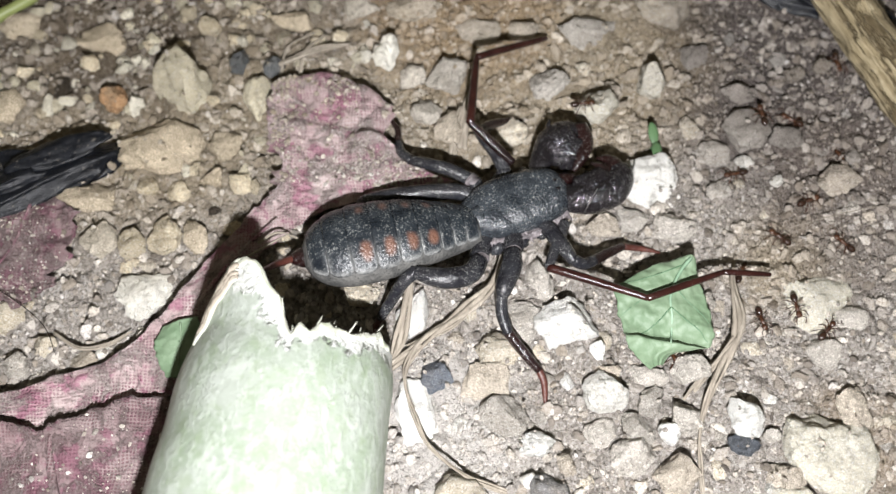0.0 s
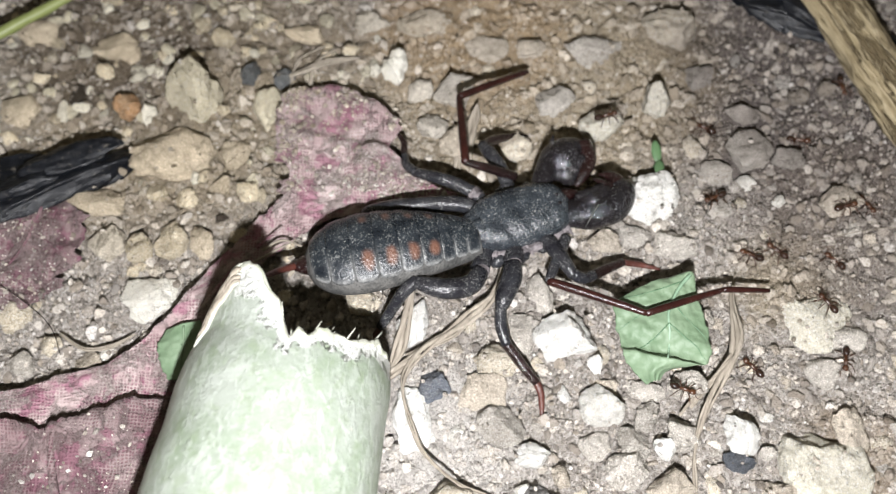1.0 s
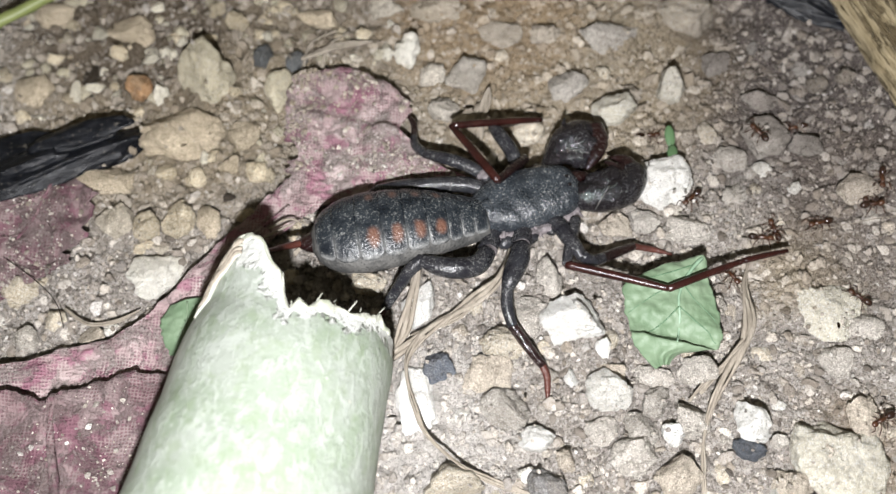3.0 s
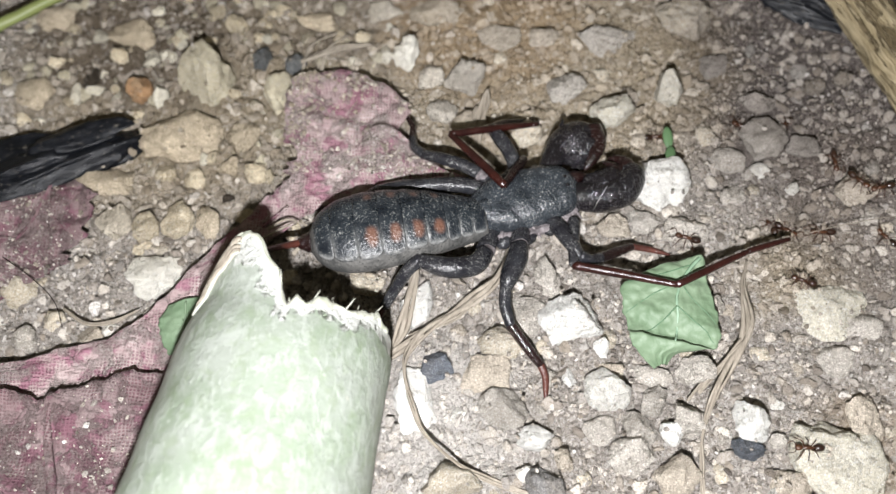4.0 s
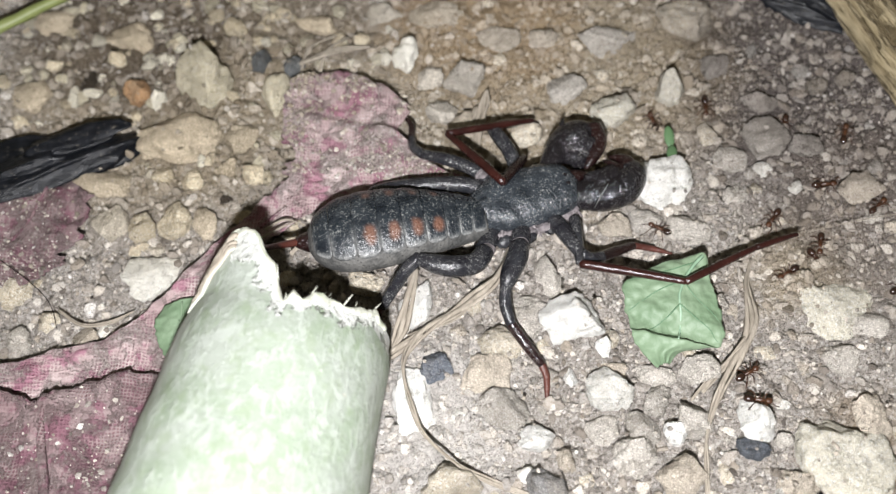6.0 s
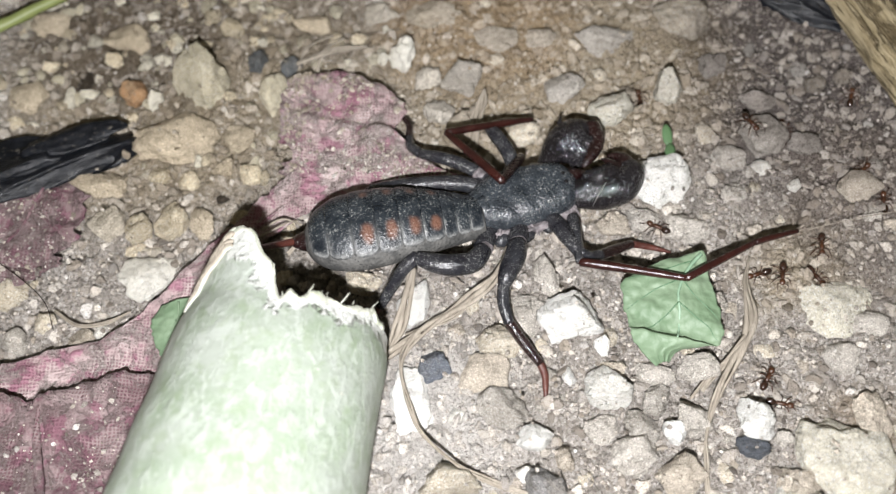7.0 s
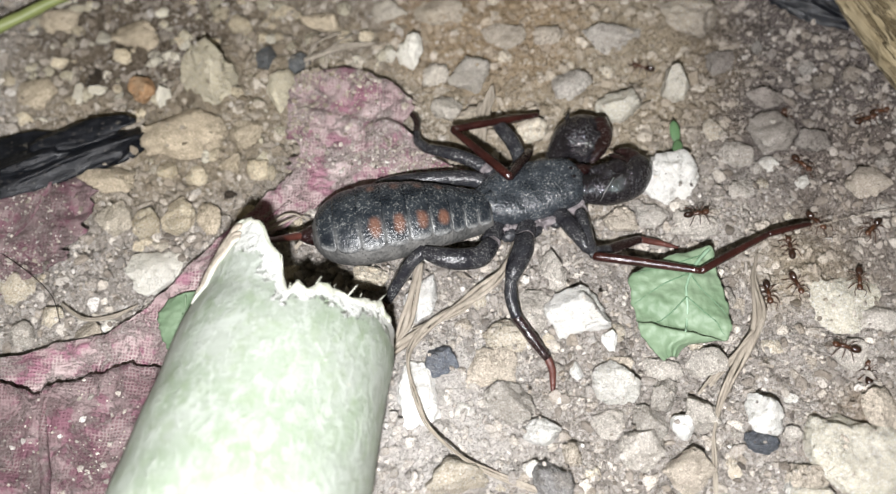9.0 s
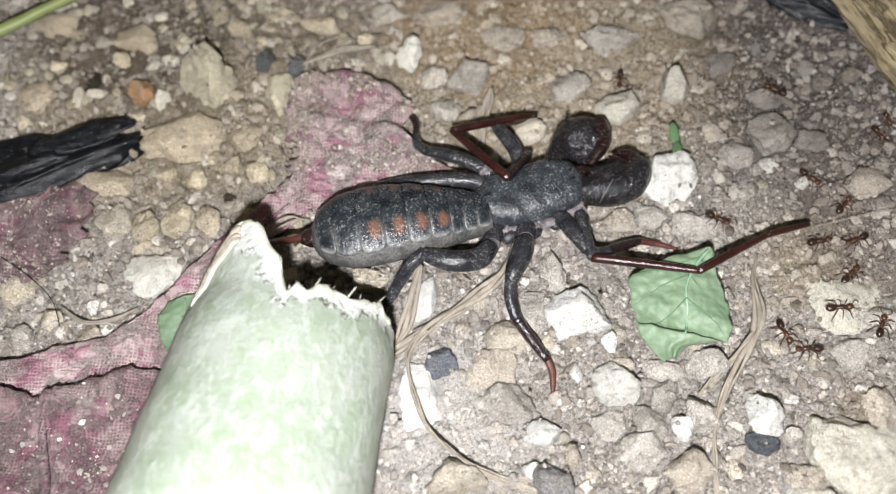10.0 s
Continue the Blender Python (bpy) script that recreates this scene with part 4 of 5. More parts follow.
def build_stick():
    st = thing("woody_stick", (5.68, 9.66, 0.38), "yellow-brown dead stick with fibrous grooved bark", "stick")
    st.rotation_euler = (0, 0, radians(-67.6))  # its length runs along its own x
    R = 0.42
    part("bark", tube([(s, 0.03 * math.sin(s * 1.3), 0, R * (1 + 0.04 * math.sin(s * 2.1))) for s in (0, 1, 2, 3, 4, 5, 6.5, 8)], 14, 48, rough=0.14, seed=2), BARK, st)
    r = random.Random(8)
    for i in range(40):
        s, g = r.uniform(0.6, 5), r.uniform(0.2, 3.2)
        c = np.array((s, -R * 0.99 * math.cos(g), R * 0.99 * math.sin(g)))
        e = np.array((r.uniform(0.15, 0.5), r.uniform(-0.05, 0.02), r.uniform(-0.02, 0.05)))
        part("bark_fibre", tube([(*c, 0.011), (*(c + e * 0.5), 0.009), (*(c + e), 0.004)], 3, 5), BARK, st)


build_stick()


def slab(at, turn, size, seed, label):
    """A flat broken piece of black bark: body and two lifted flakes."""
    ob = thing("bark_strip", at, label, "bark")
    ob.rotation_euler = (0, 0, radians(turn))
    part("bark", rock(seed, *size, 5, 14), CHAR, ob)
    for k, (x, y) in enumerate(((-0.18, 0.12), (0.1, -0.1), (0.31, 0.04))):
        flake = rock(seed + 7 + k, size[0] * 0.34, size[1] * 0.4, size[2] * 0.5, 4, 12)
        part("flake", shifted(flake, (x * size[0], y * size[1], size[2] * 0.34)), CHAR, ob)
    return ob


slab((-7.25, 4.96, 0.1), 22, (4.9, 1.25, 0.65), 31, "black wet strip of bark with broken edges on soil")
slab((5.64, 8.54, 0.08), -35, (3.6, 1.0, 0.5), 47, "black bark strip lying under the dead stick")


def rootlet(name, label, ctrl, branches=(), material=ROOT):
    ob = thing(name, (0, 0, 0), label, "root")
    if material is not ROOT:
        part("strand", tube(ctrl, 8, 9, rough=0.3, seed=ctrl[0][0]), material, ob)
        return ob

    def bundle(name, line, count):
        """Dry fibres laid side by side, splitting a little from one another."""
        for k in range(count):
            side = (k - (count - 1) / 2) * 0.62
            pts = []
            for i, (x, y, z, w) in enumerate(line):
                j = min(i + 1, len(line) - 1)
                dx, dy = line[j][0] - line[max(i - 1, 0)][0], line[j][1] - line[max(i - 1, 0)][1]
                n = math.hypot(dx, dy) + 1e-6
                off = w * (side * 0.85 + 0.3 * math.sin(2.3 * i + 1.9 * k))
                pts.append((x - dy / n * off, y + dx / n * off, z + w * 0.3 * math.sin(1.7 * i + k), w * (0.5 if k % 2 else 0.38)))
            part(name, tube(pts, 7, 7, rough=0.5, seed=k + line[0][0]), material, ob)

    bundle("strand", ctrl, 3 if len(ctrl) > 3 else 2)
    for b in branches:
        bundle("branch", b, 3)
    return ob


rootlet("dry_root", "pale dry root curving under the whip scorpion", [(0.86, 3.9, 0.3, 0.06), (0.65, 3.3, 0.3, 0.075), (0.32, 3.0, 0.24, 0.085), (0.0, 2.76, 0.2, 0.095), (-0.35, 2.5, 0.18, 0.075),
        (-0.58, 2.15, 0.25, 0.045), (-0.6, 1.8, 0.36, 0.036), (-0.46, 1.33, 0.4, 0.034), (-0.28, 0.98, 0.34, 0.032), (0.12, 0.64, 0.28, 0.036), (0.5, 0.48, 0.12, 0.04), (1.3, 0.2, 0.1, 0.045)],
        [[(-0.54, 3.4, 0.25, 0.08), (-0.6, 2.95, 0.24, 0.1), (-0.68, 2.55, 0.2, 0.085), (-0.82, 2.2, 0.14, 0.05)],
         [(-0.4, 2.45, 0.17, 0.09), (-0.75, 2.2, 0.15, 0.08), (-1.1, 1.95, 0.12, 0.03)],
         [(0.3, 2.96, 0.24, 0.03), (0.1, 2.72, 0.2, 0.035), (-0.3, 2.55, 0.17, 0.03), (-0.6, 2.45, 0.14, 0.02)]])
rootlet("dry_root", "forked dry root strand half buried in grit", [(4.2, 3.75, 0.06, 0.02), (4.08, 3.3, 0.16, 0.05), (4.07, 2.75, 0.28, 0.08), (3.98, 2.4, 0.3, 0.1), (3.74, 2.0, 0.22, 0.075),
        (3.5, 1.55, 0.14, 0.045), (3.36, 1.1, 0.12, 0.034), (3.32, 0.7, 0.12, 0.03), (3.3, 0.1, 0.1, 0.028)],
        [[(3.97, 2.4, 0.3, 0.06), (3.7, 2.1, 0.2, 0.05), (3.35, 1.72, 0.1, 0.03)], [(3.9, 2.3, 0.28, 0.04), (3.62, 1.85, 0.22, 0.03), (3.55, 1.6, 0.15, 0.02)],
         [(3.85, 2.2, 0.26, 0.03), (3.5, 1.95, 0.16, 0.03), (3.2, 1.6, 0.09, 0.015)]])
rootlet("dry_fibre", "weathered bundle of dry plant fibres", [(-2.75, 7.15, 0.12, 0.05), (-2.4, 7.25, 0.2, 0.07), (-2.0, 7.42, 0.22, 0.06), (-1.5, 7.55, 0.14, 0.02)],
        [[(-2.3, 6.95, 0.1, 0.04), (-2.2, 7.4, 0.2, 0.04), (-1.9, 7.75, 0.14, 0.03)], [(-2.6, 7.0, 0.1, 0.03), (-2.5, 7.5, 0.16, 0.03), (-2.1, 7.8, 0.12, 0.02)]])
rootlet("dry_stalk", "short dry tan stalk standing from the soil", [(0.25, 5.6, 0.1, 0.1), (0.32, 6.05, 0.16, 0.1), (0.38, 6.35, 0.24, 0.07), (0.42, 6.55, 0.3, 0.02)],
        [[(0.1, 5.5, 0.08, 0.07), (0.15, 5.9, 0.16, 0.08), (0.26, 6.3, 0.2, 0.03)]])
rootlet("grass_blade", "yellow-green grass stem held above the soil", [(-8.4, 7.1, 0.5, 0.1), (-7.5, 7.6, 0.6, 0.1), (-6.6, 8.25, 0.6, 0.09), (-5.6, 9.1, 0.5, 0.07)], (), GRASS)
rootlet("dry_fibre", "brown curled rootlet on pale stones", [(-5.6, 2.75, 0.15, 0.03), (-5.2, 2.5, 0.2, 0.04), (-4.8, 2.55, 0.2, 0.03), (-4.5, 2.75, 0.15, 0.015)])
rootlet("hair", "fine curved hair lying over stones", [(-7.2, 3.8, 0.25, 0.007), (-6.74, 3.56, 0.28, 0.007), (-6.1, 3.15, 0.3, 0.007), (-5.7, 2.8, 0.28, 0.006), (-5.5, 2.4, 0.25, 0.004)], (), MAHOGANY)
for n, pts in enumerate(([(-2.75, 4.0, 0.3, 0.03), (-2.45, 4.12, 0.4, 0.035), (-2.15, 4.02, 0.42, 0.02)], [(-2.9, 3.75, 0.35, 0.025), (-2.5, 3.95, 0.45, 0.03), (-2.3, 4.1, 0.4, 0.015)],
                         [(-2.3, 3.55, 0.4, 0.04), (-2.05, 3.85, 0.45, 0.045), (-1.9, 4.05, 0.35, 0.02)])):
    rootlet("dry_straw", "short broken straw between leaf and stem", pts)
rootlet("hair", "pale fine fibre stretched over the soil", [(5.0, 4.08, 0.25, 0.007), (5.6, 4.22, 0.3, 0.008), (6.3, 4.36, 0.3, 0.006), (6.9, 4.42, 0.2, 0.004)], (), ROOT)


# ---------------------------------------------------------------- whip scorpion
BASE = np.array((0.4, 4.2, 0.0))


def rel(*pts):
    """World places (x, y, z, radius) into the animal's space."""
    return [tuple(np.array(p[:3]) - BASE) + tuple(p[3:]) for p in pts]


def build_whip_scorpion():
    ws = thing("whip_scorpion", tuple(BASE), "black whip scorpion with folded claws and rust-spotted abdomen, on gritty soil", "whip scorpion")

    # body frames: the abdomen runs back from the waist, the carapace forward
    def frame_at(origin, angle):
        return Matrix.Translation(origin) @ Euler((0, 0, radians(angle))).to_matrix().to_4x4()

    ab = frame_at(Vector((0.06, -0.117, 0.0)), 11.4)      # +x forward, origin at the waist
    ca = frame_at(Vector((-0.02, 0.02, 0.0)), 17.5)

    def placed(m, shape):
        return [tuple(m @ Vector(v)) for v in shape[0]], shape[1]

    # abdomen: half width and half height along its length, s = 0 at the waist, 1 at the rear
    def belly(s):
        k = max(0.0, min(1.0, s))
        w = (0.29 + 0.32 * math.sin(math.pi / 2 * min(1.0, k / 0.7))) * max(0.0, 1 - max(0.0, (k - 0.62) / 0.385) ** 2.8) ** 0.5
        return max(w, 0.05), max(0.40 * (w / 0.6) ** 0.8, 0.05)

    LONG = 2.52

    def ring(s, lo, hi, n, swell):
        w, h = belly(s)
        out = []
        for j in range(n + 1):
            g = radians(lo + (hi - lo) * j / n)
            out.append((-s * LONG, (w * 1.0) * swell * math.cos(g), 0.56 + 0.13 * min(1.0, s / 0.4) + 0.04 * math.sin(s * 3) + h * swell * math.sin(g) * (1.0 if math.sin(g) > 0 else 0.9)))
        return out

    verts, faces, n, sides = [], [], 40, 32
    for i in range(n + 1):
        verts += ring(0.005 + 0.99 * i / n, 0, 360 - 360 / sides, sides - 1, 0.97)
    for i in range(n):
        for j in range(sides):
            k = (j + 1) % sides
            faces.append((i * sides + j, i * sides + k, (i + 1) * sides + k, (i + 1) * sides + j))
    faces += [tuple(range(sides))[::-1], tuple(n * sides + j for j in range(sides))]
    abdomen = part("abdomen", placed(ab, (verts, faces)), SKIN, ws, "swollen abdomen with greyish side skin")

    cuts = [0.01, 0.085, 0.16, 0.233, 0.345, 0.466, 0.597, 0.732, 0.867, 0.965]
    for q in range(9):
        a, b = cuts[q], cuts[q + 1]
        rows, cols = 14, 30
        verts, faces, spot, seam = [], [], [], []
        for layer in (0, 1):
            for i in range(rows + 1):
                k = i / rows
                s = a + (b - a) * k
                swell = 1.0 + 0.03 * k ** 0.6 - 0.016 * k ** 10 - (0.03 if layer else 0.0) - 0.012 * (1 - k) ** 4
                rim = 9 * abs(2 * k - 1) ** 4
                for (x, y, z) in ring(s, 16 + rim, 150 - rim, cols, swell):
                    verts.append((x, y, z))
                    w, _ = belly(s)
                    near = 1 - min(1.0, ((abs(y) - (0.44 if y < 0 else 0.66) * w) / ((0.3 if y < 0 else 0.2) * w)) ** 2) if w > 0.1 else 0
                    along = math.exp(-((k - 0.36) / 0.27) ** 2)
                    low = max(0.0, min(1.0, (0.0 - y / w) / 0.8)) ** 1.5 if w > 0.1 else 0.0
                    seam.append(low * max(math.exp(-((k - 1) / 0.12) ** 2), math.exp(-(k / 0.09) ** 2), math.exp(-((y / w + 0.86) / 0.08) ** 2)))
                    spot.append(max(0.0, near * along * (1.0 if 3 <= q <= 6 else 0.0) * (1.0 if y < 0 else 0.62)))
        w1, half = cols + 1, (rows + 1) * (cols + 1)
        for i in range(rows):
            for j in range(cols):
                f = (i * w1 + j, (i + 1) * w1 + j, (i + 1) * w1 + j + 1, i * w1 + j + 1)
                faces += [f[::-1], tuple(v + half for v in f)]
        rim = [i * w1 for i in range(rows + 1)] + [rows * w1 + j for j in range(1, w1)] + [i * w1 + cols for i in range(rows - 1, -1, -1)] + [j for j in range(cols - 1, 0, -1)]
        for u, v in zip(rim, rim[1:] + rim[:1]):
            faces.append((u, v, v + half, u + half))
        ob = part("back_plate", placed(ab, (verts, faces)), PLATE, abdomen)
        at = ob.data.attributes.new("spot", "FLOAT", "POINT")
        at.data.foreach_set("value", spot)
        at = ob.data.attributes.new("seam", "FLOAT", "POINT")
        at.data.foreach_set("value", seam)
    tail = part("tail_base", placed(ab, tube([(-2.42, 0, 0.7, 0.17), (-2.56, 0, 0.72, 0.13), (-2.68, 0, 0.75, 0.07)], 4, 14)), MAHOGANY, ws)
    part("tail_whip", placed(ab, tube([(-2.66, 0.0, 0.75, 0.055), (-2.86, -0.12, 0.95, 0.046), (-3.0, -0.3, 1.25, 0.038), (-3.08, -0.5, 1.6, 0.03),
                                       (-3.12, -0.68, 1.95, 0.018)], 6, 8)), TARSUS, tail, "thin red-brown tail whip")

    # carapace: a long shield, high in the middle
    verts, faces, rows, cols = [], [], 48, 44
    for i in range(rows + 1):
        k = i / rows
        x = -0.1 + 1.58 * k
        w = sum(float(np.interp(k + d, (0, 0.06, 0.16, 0.32, 0.7, 0.88, 0.97, 1.0), (0.24, 0.32, 0.41, 0.46, 0.45, 0.37, 0.27, 0.12))) for d in (-0.05, -0.02, 0.02, 0.05)) / 4
        top = 0.72 + 0.12 * math.sin(math.pi * (0.15 + 0.7 * k)) - 0.2 * max(0, (k - 0.85) / 0.15) ** 2 - 0.03 * max(0, (0.16 - k) / 0.16) ** 2
        for j in range(cols):
            g = 2 * math.pi * j / cols
            c, s = math.cos(g), math.sin(g)
            y = w * (abs(c) ** 0.75) * (1 if c > 0 else -1)
            z = top - 0.3 + (0.3 if s > 0 else 0.18) * (abs(s) ** 0.8) * (1 if s > 0 else -1)
            if s > 0:   # granules, a shallow middle groove and two slanting furrows
                z += 0.018 * noise.noise(Vector((x * 3.5, y * 3.5, 1))) + 0.01 * noise.noise(Vector((x * 9, y * 9, 4)))
                z -= 0.022 * math.exp(-(y / 0.05) ** 2) * (1 if k < 0.8 else 0)
                z -= 0.02 * math.exp(-((x - 0.62 - 0.5 * abs(y)) / 0.05) ** 2) + 0.02 * math.exp(-((x - 0.28 - 0.6 * abs(y)) / 0.05) ** 2)
            verts.append((x, y, z))
    for i in range(rows):
        for j in range(cols):
            k = (j + 1) % cols
            faces.append((i * cols + j, i * cols + k, (i + 1) * cols + k, (i + 1) * cols + j))
    faces += [tuple(range(cols))[::-1], tuple(rows * cols + j for j in range(cols))]
    car = part("carapace", placed(ca, (verts, faces)), BLACK, ws, "granular black shield dusted with soil")
    for y in (-0.07, 0.07):
        part("eye", placed(ca, ball((1.26, y, 0.79), (0.035, 0.03, 0.03), rings=8, sides=10)), CLAWBLACK, car)
    part("side_skin", placed(ca, tube([(-0.15, -0.26, 0.46, 0.08), (0.05, -0.41, 0.46, 0.085), (0.2, -0.46, 0.46, 0.07), (0.42, -0.5, 0.47, 0.09), (0.62, -0.49, 0.48, 0.07), (0.85, -0.49, 0.48, 0.09), (1.08, -0.44, 0.48, 0.07), (1.32, -0.34, 0.49, 0.07)], 9, 14, rough=0.7)), JOINT, car, "pale wrinkled skin below the shield")
    part("side_skin", placed(ca, tube([(-0.02, 0.36, 0.46, 0.05), (0.4, 0.46, 0.46, 0.045), (0.8, 0.45, 0.48, 0.045), (1.2, 0.32, 0.52, 0.04)], 5, 8)), JOINT, car)
    part("waist", tube(rel((0.0, 4.0, 0.6, 0.24), (0.25, 4.08, 0.58, 0.2), (0.5, 4.2, 0.58, 0.24)), 4, 18), BLACK, ws)
    for x, dx, out in ((-0.05, -0.1, 0.44), (0.06, 0.1, 0.52), (0.2, -0.08, 0.58), (0.34, 0.1, 0.62), (0.48, -0.1, 0.6), (0.62, 0.1, 0.6), (0.8, -0.12, 0.58), (0.95, 0.12, 0.56), (1.1, -0.1, 0.52), (1.28, 0.08, 0.46)):
        part("skin_fold", placed(ca, tube([(x, -0.34, 0.56, 0.026), (x + dx * 0.3, -out + 0.11, 0.52, 0.018), (x + dx * 0.7, -out + 0.05, 0.48, 0.021), (x + dx, -out, 0.42, 0.01)], 4, 8, rough=0.7, seed=x)), JOINT, car)
    part("underside", placed(ca, ball((0.62, 0, 0.42), (0.66, 0.42, 0.17))), SKIN, ws)

    for x, y in ((0.2, -0.52), (0.55, -0.55), (0.9, -0.5), (0.2, 0.5), (0.6, 0.52), (0.95, 0.46)):
        part("hip_joint", placed(ca, ball((x, y, 0.44), (0.13, 0.1, 0.1), (0, 0, 20), 8, 12, 0.3, x)), LEGBLACK, car)

    def leg(name, segments, label=""):
        """Segments: (piece name, material, points)."""
        root = None
        for piece, mat, pts in segments:
            shape = tube(rel(*pts), 7, 16, rough=0.13, seed=pts[0][0])
            if root is None:
                root = part(name, shape, mat, ws, label)
            else:
                part(piece, shape, mat, root)
        return root

    L, R, M, J = LEGBLACK, REDDISH, MAHOGANY, JOINT
    # legs on the -y side
    leg("walking_leg", [("hip", L, [(0.62, 4.05, 0.42, 0.1), (0.5, 3.78, 0.5, 0.13), (0.46, 3.6, 0.56, 0.14)]),
                        ("knee", J, [(0.49, 3.6, 0.56, 0.115), (0.47, 3.54, 0.575, 0.115)]),
                        ("femur", L, [(0.46, 3.55, 0.58, 0.12), (0.34, 3.32, 0.66, 0.15), (0.08, 3.22, 0.74, 0.15), (-0.2, 3.22, 0.78, 0.13), (-0.44, 3.3, 0.8, 0.09)]),
                        ("tibia", L, [(-0.42, 3.32, 0.8, 0.09), (-0.62, 3.18, 0.68, 0.095), (-0.82, 2.98, 0.42, 0.08), (-0.97, 2.84, 0.2, 0.065)]),
                        ("tarsus", TARSUS, [(-0.97, 2.84, 0.2, 0.05), (-1.05, 2.74, 0.1, 0.045), (-1.12, 2.62, 0.08, 0.02)])])
    leg("walking_leg", [("hip", L, [(0.9, 4.1, 0.42, 0.1), (0.95, 3.9, 0.48, 0.14), (0.94, 3.7, 0.55, 0.14)]),
                        ("knee", J, [(0.945, 3.7, 0.55, 0.12), (0.94, 3.645, 0.56, 0.12)]),
                        ("femur", L, [(0.94, 3.66, 0.56, 0.125), (0.9, 3.4, 0.66, 0.15), (0.79, 3.1, 0.68, 0.125), (0.74, 2.96, 0.64, 0.085)]),
                        ("patella", L, [(0.74, 2.97, 0.64, 0.08), (0.74, 2.76, 0.56, 0.085), (0.82, 2.5, 0.44, 0.075)]),
                        ("tibia", M, [(0.82, 2.51, 0.44, 0.072), (1.0, 2.3, 0.32, 0.072), (1.24, 2.04, 0.16, 0.058)]),
                        ("tarsus", TARSUS, [(1.23, 2.06, 0.16, 0.054), (1.3, 1.9, 0.12, 0.05), (1.31, 1.72, 0.09, 0.04), (1.31, 1.52, 0.06, 0.016)])])
    leg("walking_leg", [("hip", L, [(1.15, 4.25, 0.42, 0.1), (1.36, 4.16, 0.5, 0.12)]),
                        ("femur", L, [(1.34, 4.18, 0.5, 0.11), (1.5, 3.95, 0.56, 0.115), (1.68, 3.65, 0.6, 0.105), (1.78, 3.48, 0.58, 0.08)]),
                        ("patella", L, [(1.78, 3.49, 0.62, 0.085), (1.92, 3.46, 0.54, 0.085), (2.08, 3.55, 0.44, 0.075)]),
                        ("tibia", M, [(2.08, 3.55, 0.44, 0.07), (2.3, 3.7, 0.32, 0.07), (2.55, 3.85, 0.22, 0.055)]),
                        ("tarsus", TARSUS, [(2.55, 3.85, 0.22, 0.05), (2.8, 3.85, 0.14, 0.045), (3.1, 3.8, 0.08, 0.018)])])
    # legs on the +y side
    leg("walking_leg", [("hip", L, [(0.6, 4.4, 0.42, 0.1), (0.42, 4.6, 0.5, 0.13)]),
                        ("femur", L, [(0.42, 4.58, 0.5, 0.11), (0.1, 4.64, 0.56, 0.115), (-0.4, 4.63, 0.56, 0.115), (-0.85, 4.6, 0.54, 0.105), (-1.16, 4.56, 0.5, 0.09)]),
                        ("tibia", L, [(-1.14, 4.57, 0.5, 0.088), (-1.24, 4.57, 0.4, 0.08), (-1.25, 4.6, 0.28, 0.06)]),
                        ("tarsus", TARSUS, [(-1.22, 4.6, 0.28, 0.05), (-1.24, 4.64, 0.26, 0.04), (-1.26, 4.7, 0.3, 0.015)])])
    leg("walking_leg", [("hip", L, [(0.62, 4.5, 0.42, 0.1), (0.4, 4.82, 0.5, 0.12)]),
                        ("knee", J, [(0.44, 4.78, 0.5, 0.11), (0.34, 4.86, 0.52, 0.115)]),
                        ("femur", L, [(0.36, 4.85, 0.52, 0.1), (0.1, 4.98, 0.56, 0.1), (-0.2, 5.08, 0.57, 0.095), (-0.5, 5.2, 0.5, 0.075)]),
                        ("patella", L, [(-0.5, 5.2, 0.5, 0.075), (-0.66, 5.38, 0.43, 0.07), (-0.7, 5.58, 0.37, 0.06)]),
                        ("tarsus", M, [(-0.7, 5.58, 0.37, 0.055), (-0.72, 5.84, 0.33, 0.05), (-0.87, 6.06, 0.33, 0.02)])])
    leg("walking_leg", [("hip", L, [(0.9, 4.75, 0.42, 0.1), (0.86, 5.0, 0.48, 0.12)]),
                        ("femur", L, [(0.88, 4.96, 0.48, 0.1), (0.76, 5.25, 0.56, 0.11), (0.6, 5.5, 0.56, 0.1), (0.5, 5.68, 0.5, 0.08)]),
                        ("tibia", M, [(0.5, 5.67, 0.5, 0.075), (0.68, 5.86, 0.34, 0.075), (0.9, 6.0, 0.2, 0.06)]),
                        ("tarsus", M, [(0.9, 6.0, 0.2, 0.055), (1.05, 6.06, 0.13, 0.05), (1.22, 6.08, 0.08, 0.018)])])

    # claws: short bulging arms folded inwards
    C = CLAWBLACK
    claw = part("pincer_arm", tube(rel((1.3, 4.85, 0.5, 0.14), (1.46, 5.24, 0.52, 0.18), (1.60, 5.47, 0.52, 0.21), (1.82, 5.57, 0.52, 0.2), (1.98, 5.49, 0.52, 0.16)), 6, 22), C, ws, "bulging glossy black claw arm")
    part("inner_lobe", ball(tuple(np.array((1.70, 5.41, 0.56)) - BASE), (0.3, 0.25, 0.24), (0, 0, 40), rough=0.32), C, claw)
    part("finger", tube(rel((2.00, 5.64, 0.55, 0.15), (2.07, 5.39, 0.58, 0.13), (2.00, 5.14, 0.58, 0.1), (1.88, 4.93, 0.56, 0.03)), 6, 14), M, claw, "dark red-brown claw finger")
    part("inner_lobe", ball(tuple(np.array((1.86, 5.35, 0.5)) - BASE), (0.24, 0.26, 0.22), (0, 0, -30), rough=0.34, seed=3), C, claw)
